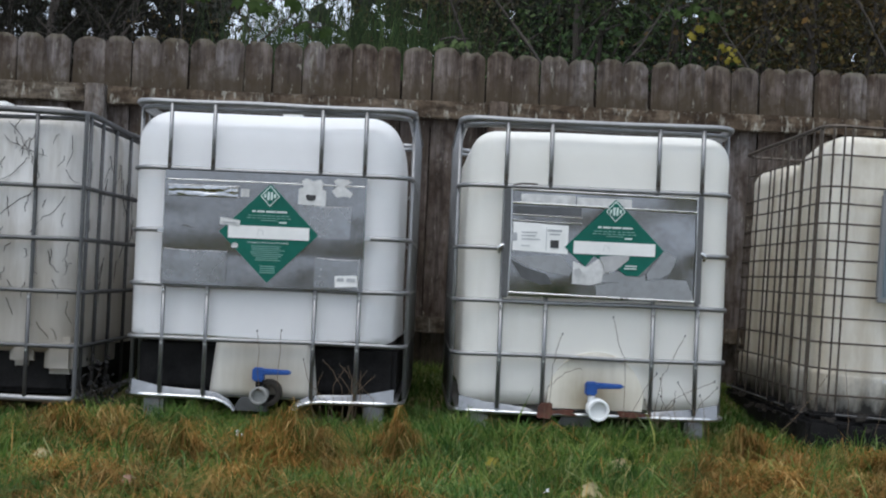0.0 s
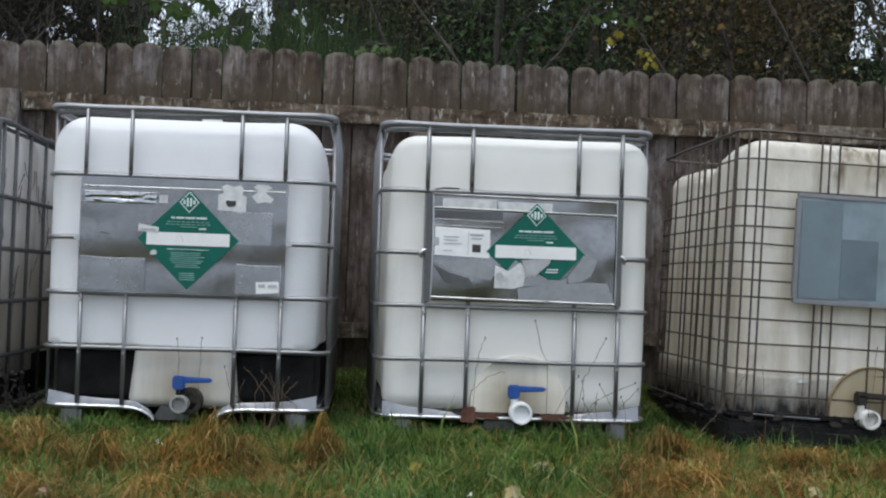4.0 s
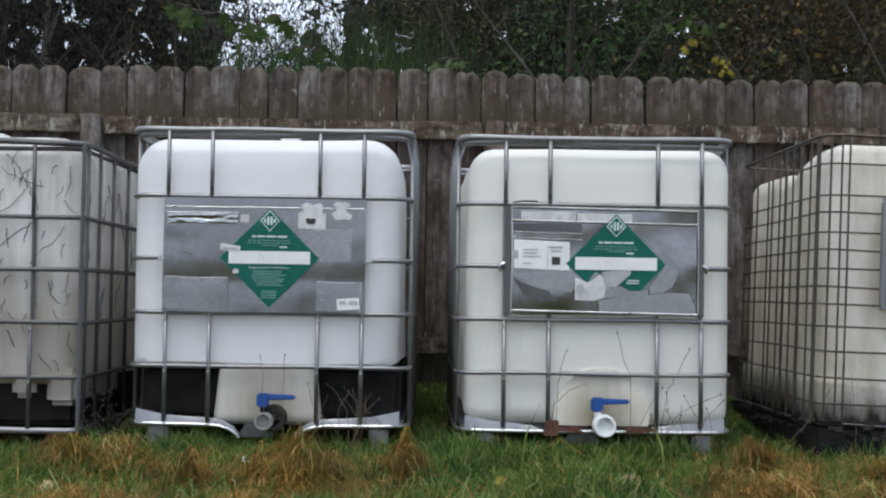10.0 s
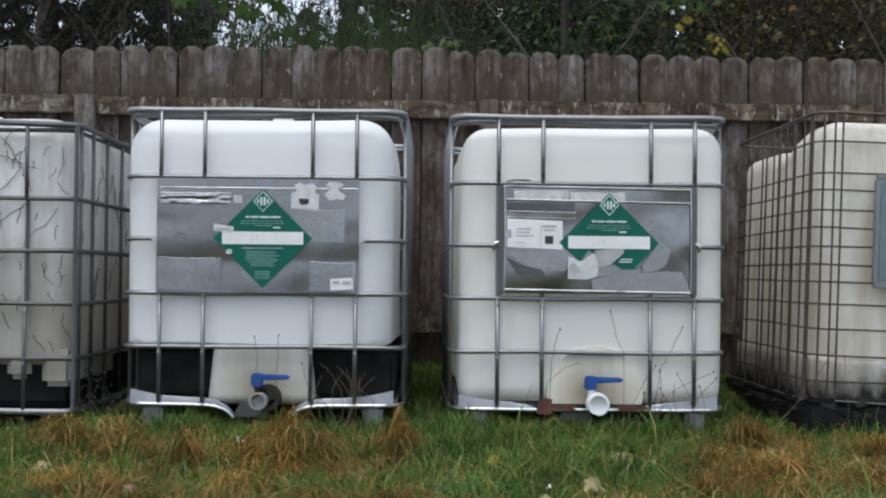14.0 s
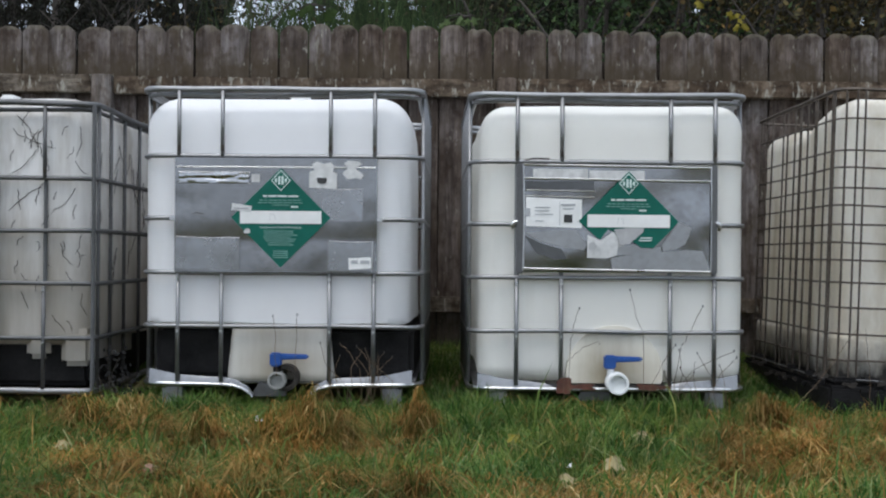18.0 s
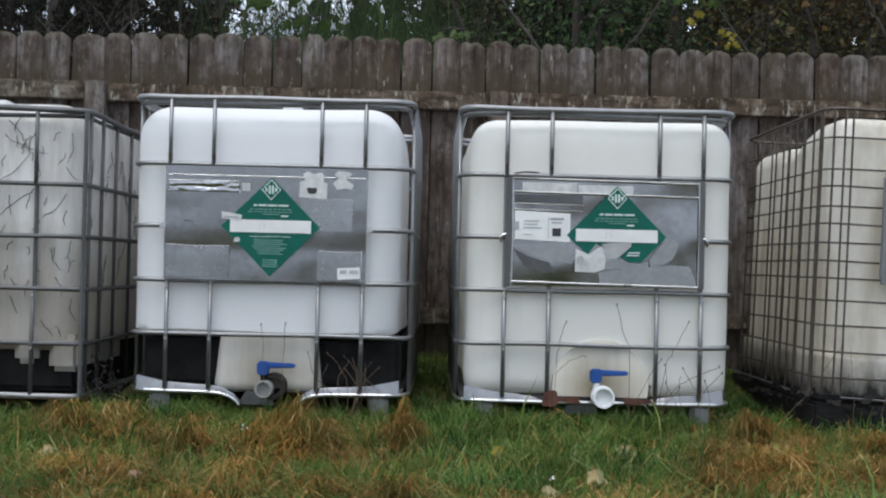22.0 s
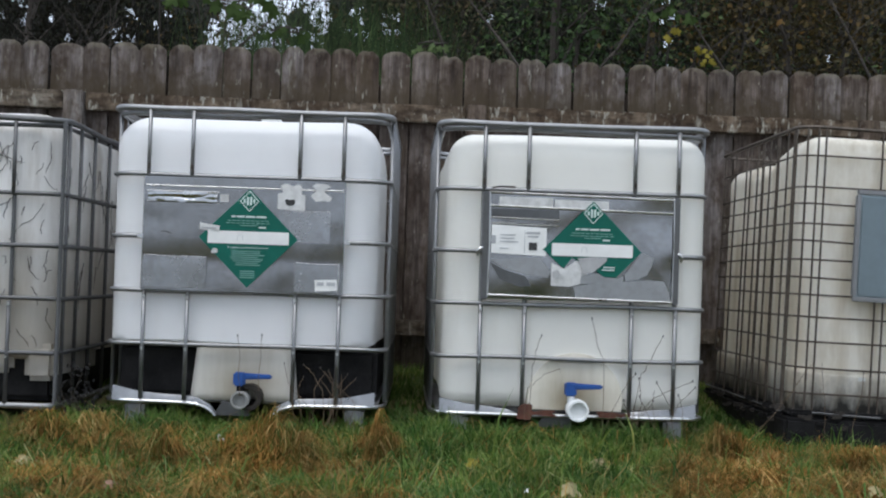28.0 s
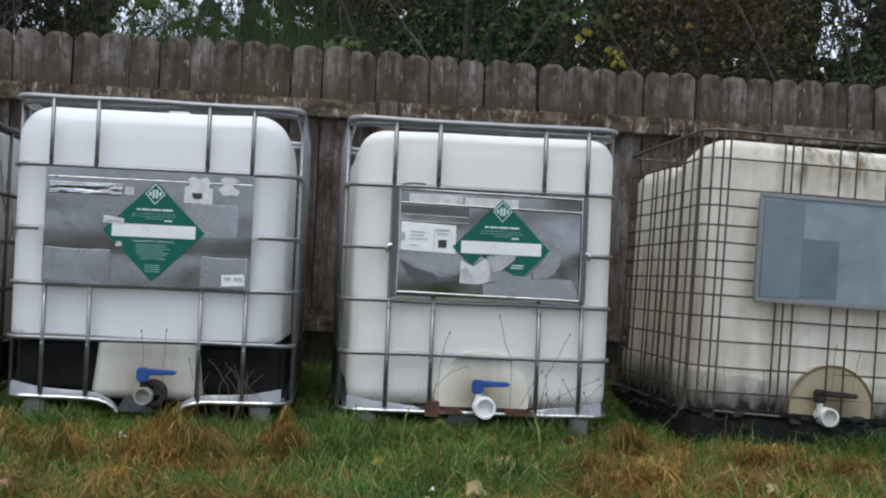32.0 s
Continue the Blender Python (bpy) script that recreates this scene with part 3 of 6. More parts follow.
# ---- grass ----
def blades(name, n, where, height, width, material, seed, lean=0.6, comb=None):
    """Bent tapering blades; where(rng) gives x, y, scale or None."""
    rng = np.random.default_rng(seed)
    verts, faces = [], []
    made = 0
    while made < n:
        spot = where(rng)
        if spot is None:
            continue
        x, y, k = spot
        made += 1
        z = ground_z(x, y) - 0.005
        h = height * k * (0.45 + 0.9 * rng.random()) * (0.8 + 0.7 * max(-0.6, noise.noise(Vector((x * 5.5, y * 7.0, seed)))))
        a = rng.random() * 6.283
        ln = lean * (0.2 + rng.random()) * h
        if comb is not None:
            a = comb + rng.normal() * 0.9
        dx, dy = math.cos(a) * ln, math.sin(a) * ln
        w = width * (0.6 + 0.8 * rng.random())
        b = rng.random() * 6.283
        wx, wy = math.cos(b) * w / 2, math.sin(b) * w / 2
        i = len(verts)
        for f, wf in ((0.0, 1.0), (0.55, 0.8)):
            px, py, pz = x + dx * f * f, y + dy * f * f, z + h * f
            verts += [(px - wx * wf, py - wy * wf, pz), (px + wx * wf, py + wy * wf, pz)]
        verts.append((x + dx, y + dy, z + h * (0.95 - 0.25 * (ln / h) ** 2)))
        faces += [(i, i + 1, i + 3, i + 2), (i + 2, i + 3, i + 4)]
    me = bpy.data.meshes.new(name)
    me.from_pydata(verts, [], faces)
    me.materials.append(material)
    return new(name, me)


def dryness(x, y):
    d = 0.27 + 0.14 * max(0.0, min(1.0, 3.2 - y)) + 0.75 * noise.noise(Vector((x * 1.1 + 4.0, y * 1.9, 1.0))) + 0.5 * noise.noise(Vector((x * 3.2, y * 5, 2.0)))
    for cx, cy, rx, ry, k in ((-0.43, 3.55, 0.36, 0.26, 0.5), (-1.0, 3.85, 0.24, 0.2, 0.6), (-0.34, 2.9, 0.3, 0.25, 0.6), (-1.0, 2.85, 0.4, 0.25, 0.5), (-0.78, 3.1, 0.35, 0.25, 0.45), (-0.5, 2.55, 0.3, 0.2, 0.4), (-0.15, 3.75, 0.16, 0.25, 0.55), (1.08, 3.95, 0.22, 0.3, 0.7), (0.92, 3.3, 0.3, 0.28, 0.75), (0.1, 2.6, 0.3, 0.15, 0.4), (0.55, 2.75, 0.25, 0.15, 0.35), (1.62, 3.8, 0.35, 0.3, 0.5), (1.3, 3.2, 0.3, 0.25, 0.3),
                              (0.4, 4.0, 0.6, 0.6, -0.8), (-1.55, 3.6, 0.45, 0.5, -0.8), (0.0, 5.0, 0.2, 0.8, -0.8), (0.25, 3.4, 0.5, 0.4, -0.3), (1.4, 5.0, 0.4, 0.8, -0.8), (-0.72, 4.15, 0.3, 0.2, -0.4), (1.35, 3.85, 0.12, 0.4, -0.5)):
        d += (0.5 * k if k > 0 else 0.8 * k) * max(0.0, 1 - ((x - cx) / rx) ** 2 - ((y - cy) / ry) ** 2)
    return d


def under_tank(x, y):
    return y > 4.5 and y < 5.55 and any(abs(x - c) < 0.44 for c in (-1.775, -0.585, 0.58, 1.99))


def thin_out(x, y, rng):
    return rng.random() < max(0.0, (-2.9 - x) / 1.6, (x - 3.3) / 1.6, (2.3 - y) / 1.1)


def green_spot(rng):
    x = rng.uniform(-4.5, 4.9)
    y = 1.2 + 4.6 * rng.random() ** 0.95
    if under_tank(x, y) or thin_out(x, y, rng) or rng.random() < min(0.85, dryness(x, y)):
        return None
    if -2.35 < x < -1.2 and y > 4.15 and (rng.random() < 0.75 or (x < -1.66 and y < 4.45)):
        return None
    return x, y, 0.66 if y > 4.6 else 1.35 if y > 4.05 and x > -1.2 else 1.0


def dry_spot(rng):
    x = rng.uniform(-4.5, 4.9)
    y = 1.2 + 3.5 * rng.random()
    if under_tank(x, y) or thin_out(x, y, rng) or rng.random() > dryness(x, y) or (x < -1.2 and y > 4.1):
        return None
    return x, y, 1.0


tagged(blades("grass", 190000, green_spot, 0.075, 0.0044, M_GRASS, 1, 1.0), "green lawn grass, long and wet", "grass", kind="stuff")
tagged(blades("dry_grass", 72000, dry_spot, 0.065, 0.0036, M_DRY, 2, 1.7), "straw-coloured dead grass lying among the green", "dry grass", kind="stuff")


def outer_spot(rng):
    """The lawn round about, thinning out away from the tanks."""
    x, y = rng.uniform(-7, 7.5), rng.uniform(-4, 5.75)
    if -2.9 < x < 3.3 and y > 2.3:
        return None
    out = max(0.0, max(-2.9 - x, x - 3.3) / 6.0, (2.3 - y) / 7.0)
    return (x, y, 1.0) if rng.random() > out else None


tagged(blades("outer_grass", 150000, outer_spot, 0.085, 0.0085, M_GRASS, 5, 1.0), "green lawn grass running on across the yard", "grass", kind="stuff")
tagged(blades("outer_dry_grass", 45000, outer_spot, 0.07, 0.008, M_DRY, 6, 1.7), "dead straw-coloured grass across the yard", "dry grass", kind="stuff")


def long_spot(rng):
    x, y = rng.uniform(-2.9, 3.3), 2.3 + 2.1 * rng.random()
    return (x, y, 1.0) if rng.random() < 0.35 + 0.5 * noise.noise(Vector((x * 2, y * 3, 9))) else None


tagged(blades("long_grass", 3500, long_spot, 0.15, 0.005, M_GRASS, 3, 1.6), "long bent green blades above the lawn", "grass", kind="stuff")
tagged(blades("straw", 3600, long_spot, 0.12, 0.003, M_DRY, 4, 2.2), "long straw stems lying over the lawn", "dry grass", kind="stuff")


def tussock(x, y, r, h, n, seed):
    """A mop of dead blades that rise from one crown and droop outwards."""
    rng = np.random.default_rng(seed)
    z = ground_z(x, y) - 0.005
    verts, faces = [], []
    tilt, sway = rng.uniform(-0.7, 0.7), rng.random() * 6.283
    lumps = [(rng.normal() * r * 0.6, rng.normal() * r * 0.5, 0.45 + 0.6 * rng.random()) for _ in range(8)]
    for _ in range(n):
        lx, ly, lh = lumps[rng.integers(8)]
        px, py = x + lx + rng.normal() * r * 0.13, y + ly + rng.normal() * r * 0.12
        top = h * lh * (0.35 + 0.65 * rng.random())
        b = (sway if rng.random() < 0.3 else rng.random() * 6.283) + rng.normal() * 0.6
        run = r * (0.35 + 0.9 * rng.random())
        w = 0.0012 * (0.5 + 0.9 * rng.random())
        turn = rng.normal() * 0.5
        droop = rng.uniform(0.05, 0.75)
        i = len(verts)
        for f, u, k in ((0, 0, 1.0), (0.12, 0.75, 1.0), (0.2, 1.0, 0.9), (0.35, 0.62 + 0.38 * droop, 0.7)):
            px += math.cos(b) * run * f + tilt * top * 0.1
            py += math.sin(b) * run * f * 0.7
            wx, wy = -math.sin(b) * w * k, math.cos(b) * w * k
            verts += [(px - wx, py - wy, z + top * u), (px + wx, py + wy, z + top * u)]
            b += turn
        verts.append((px + math.cos(b) * run * 0.35, py + math.sin(b) * run * 0.25, z + top * droop))
        faces += [(i, i + 1, i + 3, i + 2), (i + 2, i + 3, i + 5, i + 4), (i + 4, i + 5, i + 7, i + 6), (i + 6, i + 7, i + 8)]
    me = bpy.data.meshes.new("grass_tussock")
    me.from_pydata(verts, [], faces)
    me.materials.append(M_TUSS)
    tagged(new("grass_tussock", me), "tussock of rusty dead grass standing out of the lawn", "grass tuft", "dead tussocks", "stuff")


for k, (x, y, r, h) in enumerate([(-0.45, 3.62, 0.13, 0.19), (-0.34, 3.55, 0.11, 0.15), (-0.58, 3.5, 0.11, 0.1), (-1.02, 3.82, 0.12, 0.14), (-0.9, 3.75, 0.09, 0.09), (-0.11, 3.78, 0.05, 0.17), (-0.22, 3.85, 0.09, 0.1), (1.05, 3.95, 0.06, 0.14), (1.12, 4.1, 0.05, 0.11), (0.98, 3.4, 0.17, 0.11), (0.85, 3.2, 0.16, 0.1), (-0.34, 2.9, 0.14, 0.11), (-0.52, 2.56, 0.06, 0.12), (-1.0, 2.85, 0.17, 0.08), (-0.8, 3.1, 0.16, 0.08), (1.6, 3.8, 0.15, 0.1), (0.1, 2.62, 0.12, 0.07)]):
    tussock(x, y, r * 1.2, h * 1.05, 500 + int(6500 * r), 50 + k)


# ---- fence ----
FENCE_Y = 5.85
fence = thing("fence", 0, FENCE_Y, 0.1, "weathered grey-brown wooden board fence with dog-eared tops and lichen", "fence", turn=0.8)


PITCH = 0.1325


def picket_mesh(seed):
    """A dog-eared board one pitch wide, its shoulders rounded and chipped by weather."""
    rnd = random.Random(seed)
    w, th, h = PITCH - 0.004, 0.018, 1.6
    pts = [(-w / 2, -0.1)]
    for side in (-1, 1):
        cut, drop = rnd.uniform(0.036, 0.052), rnd.uniform(0.032, 0.046)
        bow = rnd.uniform(1.1, 1.6)
        ear = []
        for k in range(5):
            a = math.pi / 2 * k / 4
            ear.append((side * (w / 2 - cut * (1 - math.cos(a) ** bow)), h - drop * (1 - math.sin(a) ** bow) - rnd.uniform(0, 0.004)))
        pts += ear if side < 0 else ear[::-1]
        if side < 0 and rnd.random() < 0.5:
            pts.append((rnd.uniform(-0.012, 0.012), h - rnd.uniform(0.004, 0.012)))
    pts.append((w / 2, -0.1))
    bm = slab(pts, -th / 2, th)
    bmesh.ops.recalc_face_normals(bm, faces=bm.faces)
    me = bpy.data.meshes.new("picket")
    bm.to_mesh(me)
    bm.free()
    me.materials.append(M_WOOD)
    return me


# joints between boards along the old, uneven stretch of the fence; elsewhere they follow the pitch
JOINTS = (-2.15, -2.02, -1.895, -1.765, -1.6, -1.472, -1.339, -1.2, -1.076, -0.936, -0.801, -0.664, -0.554, -0.421, -0.296, -0.181, -0.038)


def fence_parts():
    rnd = random.Random(5)
    kinds = [picket_mesh(s) for s in range(14)]
    joints = [JOINTS[0] - PITCH * k for k in range(26, 0, -1)] + list(JOINTS) + [0.0892 + PITCH * k for k in range(38)]
    for x0, x1 in zip(joints, joints[1:]):
        x, wide = (x0 + x1) / 2, (x1 - x0) / PITCH
        crest = 0.016 * math.exp(-((x + 0.35) / 0.85) ** 2) + 0.002
        ob = new("picket", kinds[rnd.randrange(14)])
        ob.parent = fence
        tilt = Euler([radians(rnd.uniform(-0.3, 0.3)), radians(rnd.uniform(-0.3, 0.3)), 0])
        ob.matrix_basis = Matrix.LocRotScale((x, rnd.uniform(-0.005, 0.005), crest + rnd.uniform(-0.007, 0.006)), tilt, (wide, 1, 1))
    for z0, z1 in ((1.275, 1.36), (0.245, 0.325)):
        for k in range(5):
            x0 = -5.445 + k * 1.91 + 0.05
            part("rail", box(x0, x0 + 1.81, -0.065, -0.022, z0 + rnd.uniform(-0.006, 0.006), z1 + rnd.uniform(-0.006, 0.006), 0.006), M_RAIL, fence, "mossy horizontal rail")
    for k in range(6):
        x = -5.445 + k * 1.91
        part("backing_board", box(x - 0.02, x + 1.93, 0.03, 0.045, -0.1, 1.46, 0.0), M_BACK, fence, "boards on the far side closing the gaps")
        part("post", box(x - 0.045, x + 0.045, -0.1, -0.012, -0.15, 1.36, 0.006), M_POST, fence, "pale grey square post")


fence_parts()


# ---- tanks ----
def zz(z):
    return z - BASE


def diamond(parent, cx, cz, half, y, name="hazard_diamond", torn_low=False):
    if torn_low:
        tear = ((0, 1), (1, 0), (0.5, -0.52), (0.26, -0.52), (0.09, -0.4), (0.02, -0.27), (-0.12, -0.3), (-0.32, -0.19), (-0.4, -0.15), (-0.57, -0.37), (-1, 0))
        pts = [(cx + half * u, cz + half * v) for u, v in tear]
    else:
        pts = [(cx, cz + half), (cx + half, cz), (cx, cz - half), (cx - half, cz)]
    d = part("diamond_label", slab(pts, y), M_GREEN, parent, "green diamond-shaped sticker with white print")
    e = y - 0.0016
    q, ez = 0.038, cz + half - 0.044
    for k, (f, mat) in enumerate(((1.0, M_PRINT), (0.86, M_GREEN))):
        part("emblem", slab([(cx, ez + q * f), (cx + q * 0.92 * f, ez), (cx, ez - q * f), (cx - q * 0.92 * f, ez)], e - k * 0.001), mat, d, "pale diamond outline emblem")
    for k in range(4):
        x = cx + (k - 1.5) * 0.0115
        g = 0.015 if k in (1, 2) else 0.007
        part("emblem_bar", box(x - 0.0038, x + 0.0038, e - 0.0022, e - 0.0012, ez - g, ez + g), M_PRINT, d)
    part("white_strip", box(cx - half * 0.82, cx + half * 0.82, e - 0.0004, e + 0.001, cz - 0.021, cz + 0.024), M_PAPER, d, "white blank strip across the diamond")
    for x0, x1 in ((-0.062, -0.048), (-0.044, -0.016), (-0.012, 0.022), (0.026, 0.062)):
        part("text_bar", box(cx + x0, cx + x1, e, e + 0.001, cz + 0.073, cz + 0.0795), M_PRINT, d)
    for k, hw in enumerate((0.075, 0.08)):
        z = cz + 0.062 - k * 0.009
        for s in range(9):
            x0 = cx - hw + s * hw * 2 / 9
            part("text_bar", box(x0, x0 + hw * 2 / 9 - 0.004, e, e + 0.001, z - 0.0015, z + 0.0015), M_PRINT_DIM, d)
    part("text_bar", box(cx - 0.03, cx + 0.03, e, e + 0.001, cz + 0.0435, cz + 0.0462), M_PRINT_DIM, d)
    part("text_bar", box(cx + 0.036, cx + 0.062, e, e + 0.001, cz + 0.036, cz + 0.042), M_PRINT, d)
    part("pen_mark", tube([(cx - 0.04, e - 0.001, cz - 0.01), (cx - 0.036, e - 0.001, cz + 0.014), (cx - 0.022, e - 0.001, cz + 0.01), (cx - 0.018, e - 0.001, cz - 0.008)], 0.0008, seg=4), M_INK_GREY, d, "faded pen scribble")
    if not torn_low:
        text_mesh("Emergency and First Aid Procedures", 0.0098, cx, e, cz - 0.037, M_PRINT, d)
        rnd = random.Random(3)
        for k in range(8):
            hw = 0.062 if k < 6 else 0.05
            z = cz - 0.047 - k * 0.007
            part("text_bar", box(cx - hw + rnd.uniform(0, 0.01), cx + hw - rnd.uniform(0, 0.03), e, e + 0.001, z - 0.0015, z + 0.0012), M_PRINT_DIM, d)
        for k in range(4):
            z = cz - 0.118 - k * 0.0075
            part("text_bar", box(cx - 0.026, cx + 0.026, e, e + 0.001, z - 0.0016, z + 0.0014), M_PRINT_DIM, d)
    return d


def valve(parent, cx, cz, handle_mat, pipe_mat, reach=0.09, r=0.038, y_face=0.03, hx=0.0, stem_mat=None, bore=None):
    """Ball valve: body, open pipe towards the viewer, L-shaped lever on a short stem."""
    v = part("valve", cylinder_y(cx, cz + 0.004, -0.02, y_face + 0.12, r * 0.92), M_PIPE_GREY, parent, "ball valve body")
    part("outlet_pipe", cylinder_y(cx, cz, -reach, 0.0, r, 28, r * 0.78), pipe_mat, v, "open threaded outlet pipe", True)
    for k in range(3):
        y = -reach + 0.02 + 0.012 * k
        part("thread", cylinder_y(cx, cz, y, y + 0.005, r * 1.04, 24), pipe_mat, v)
    part("pipe_bore", cylinder_y(cx, cz, -0.03, -0.02, r * 0.775, 20), bore or M_PIPE_IN, v)
    hz = cz + 0.083
    part("stem", tube([(cx - 0.022 + hx, -0.03, cz + 0.02), (cx - 0.022 + hx, -0.03, hz)], 0.013), stem_mat or pipe_mat, v)
    bm = box(cx - 0.02 + hx, cx + 0.09 + hx, -0.046, -0.02, hz - 0.011, hz + 0.012, 0.006)
    for w in bm.verts:
        f = max(0.0, (w.co.x - cx - hx) / 0.09)
        w.co.z = hz + (w.co.z - hz) * (1 - 0.35 * f) + 0.001 * f
    part("handle", bm, handle_mat, v, "coloured lever handle")
    part("handle_hub", box(cx - 0.046 + hx, cx - 0.004 + hx, -0.05, -0.015, hz - 0.034, hz + 0.015, 0.006), handle_mat, v)
    return v


def cage(parent, w, d, rails, top, bottom, posts, panel_span, mat, rad=0.075, r=0.0085, side_posts=(0.12, 0.3, 0.46, 0.62, 0.78, 0.92), seed=0, square=False, lower=True):
    part("top_rail", tube(ring_path(w, d, rad, zz(top), 6, 0.01, seed), 0.0115, True), mat, parent, "galvanised top tube", True)
    inner = part("top_rail", tube(ring_path(w - 0.03, d - 0.03, rad, zz(top) - 0.02, 6, 0.006, seed + 3), 0.0085, True), mat, parent, "inner top tube", True)
    inner.location = (0, 0.015, 0)
    for k, z in enumerate(rails):
        part("rail", tube(ring_path(w, d, rad, zz(z), 6, 0.003, seed + k), r, True), mat, parent, smooth=True)
    pr = r * 0.95
    for x in posts:
        pz0, pz1 = panel_span
        part("post", tube([(x, -0.004, zz(top) - 0.006), (x, -0.003, zz(rails[0]))], pr, seg=6 if not square else 4), mat, parent, smooth=not square)
        part("post", tube([(x, 0.012, zz(rails[0])), (x, 0.012, zz(pz0))], pr, seg=6), mat, parent)
        part("post", tube([(x, -0.003, zz(pz0) - 0.004), (x, -0.004, zz(bottom))], pr, seg=6 if not square else 4), mat, parent, smooth=not square)
    for x in posts:
        part("post_dimple", box(x - 0.004, x + 0.004, -0.0135, -0.0105, zz(rails[0]) + 0.018, zz(rails[0]) + 0.038, 0.0014), M_RUSTY, parent, "dark flattened tube end")
        if lower:
            for z in (rails[2] - 0.022, rails[3] - 0.018):
                part("rivet", box(x - 0.0045, x + 0.0045, -0.0145, -0.0105, zz(z) - 0.005, zz(z) + 0.005, 0.0015), M_GALV_LIP, parent, "bright rivet")
    for sx in (-w / 2, w / 2):
        for f in side_posts:
            part("post", tube([(sx, f * d, zz(top) - 0.006), (sx, f * d, zz(bottom))], pr, seg=6), mat, parent, smooth=True)
    for x in (posts[0], posts[-1]):
        part("post", tube([(x, d, zz(top) - 0.006), (x, d, zz(bottom))], pr, seg=6), mat, parent, smooth=True)


def clips(parent, xs, z, mat):
    for x in xs:
        part("clip", box(x - 0.012, x + 0.012, -0.018, -0.004, zz(z) - 0.008, zz(z) + 0.008, 0.003), mat, parent, "shiny clip")


def steel_pallet(parent, w, d, z, mid=0.1, arched=True):
    """Pressed-steel tray: bright sloping lip that arches down beside the valve, and small sheet feet."""
    ring = [p for p in ring_path(w, d, 0.09, zz(z) - 0.024, 6, 0.004, 3) if p.y > 0.02 or abs(p.x) > mid + 0.06]
    tail = []
    while ring[-1].x > 0 and ring[-1].y < 0.02:
        tail.insert(0, ring.pop())
    arch = ((0.0, -0.07), (0.012, -0.055), (0.035, -0.04), (0.07, -0.03), (0.11, -0.026))
    lip = [Vector((mid + x, 0.002, zz(z) + h)) for x, h in arch] + [p for p in tail if p.x > mid + 0.12] + [p for p in ring if p.y > 0.02 or p.x < -mid - 0.12 or p.x > 0]
    lip += [Vector((-mid - x, 0.002, zz(z) + h)) for x, h in arch[::-1]]
    if not arched:
        lip = ring_path(w, d, 0.09, zz(z) - 0.024, 6, 0.004, 3)
    part("pallet_lip", tube(lip, 0.0075, not arched), M_GALV_LIP, parent, "bright pressed-steel rim", True)
    for sx in (-1, 1):
        e = w / 2 - 0.02
        top = [(e - 0.012, 0.03), (e - 0.05, 0.022), (e - 0.11, 0.009), (e - 0.2, 0.002), (mid + 0.12, 0.0), (mid + 0.065, -0.006), (mid + 0.02, -0.03), (mid - 0.008, -0.062)]
        if not arched:
            top[4:] = [(mid + 0.16, -0.002), (mid + 0.12, -0.006), (mid + 0.1, -0.012), (mid + 0.08, -0.02)]
        low = [(mid + 0.012, -0.062), (mid + 0.035, -0.04), (mid + 0.09, -0.027), (e - 0.2, -0.024), (e - 0.05, -0.024), (e - 0.012, -0.02)]
        if not arched:
            low[:3] = [(mid + 0.08, -0.024), (mid + 0.1, -0.024), (mid + 0.14, -0.024)]
        bm = bmesh.new()
        n = 14

        def along(line, f):
            g = f * (len(line) - 1)
            i = min(int(g), len(line) - 2)
            (xa, za), (xb, zb) = line[i], line[i + 1]
            return xa + (xb - xa) * (g - i), za + (zb - za) * (g - i)

        rows = [[], [], []]
        for k in range(n + 1):
            f = k / n
            xt, zt = along(top, f)
            xl, zl = along(low[::-1], f)
            rows[0].append(bm.verts.new((sx * xt, 0.008, zz(z) + zt)))
            wob = 0.003 * noise.noise(Vector((xt * 14, sx, z)))
            rows[1].append(bm.verts.new((sx * (xt + xl) / 2, 0.003 + wob, zz(z) + zt * 0.62 + zl * 0.38)))
            rows[2].append(bm.verts.new((sx * xl, -0.001, zz(z) + zl)))
        for k in range(n):
            for q in (0, 1):
                bm.faces.new((rows[q][k], rows[q][k + 1], rows[q + 1][k + 1], rows[q + 1][k]))
        bmesh.ops.recalc_face_normals(bm, faces=bm.faces)
        bmesh.ops.solidify(bm, geom=bm.faces[:], thickness=0.002)
        part("pallet_skirt", bm, M_GALV_SKIRT, parent, "curved bright sheet-steel skirt", True)
        for y in (0.03, d - 0.12):
            bm = box(sx * (e - 0.085) - 0.035, sx * (e - 0.085) + 0.035, y, y + 0.09, 0.0, zz(z) - 0.03, 0.012)
            for v in bm.verts:
                v.co += Vector((noise.noise(v.co * 30), noise.noise(v.co * 30 + Vector((5, 0, 0))), 0)) * 0.006
            part("foot", bm, M_GALV, parent, "dented sheet-steel pallet foot")
    part("tray", box(-w / 2 + 0.02, w / 2 - 0.02, 0.035, d - 0.01, zz(z) - 0.02, zz(z) - 0.012), M_GALV_DULL, parent)
    part("valve_plate", slab([(-mid + 0.02, zz(z) - 0.02), (-mid - 0.01, zz(z) - 0.07), (mid * 0.2, zz(z) - 0.07), (mid * 0.1, zz(z) - 0.03)], 0.03, 0.004), M_GALV_DULL, parent, "grey plate under the valve")


GROUP = "row of intermediate bulk containers"


SIDE = (0.1, 0.2, 0.3, 0.4, 0.5, 0.6, 0.7, 0.8, 0.9)


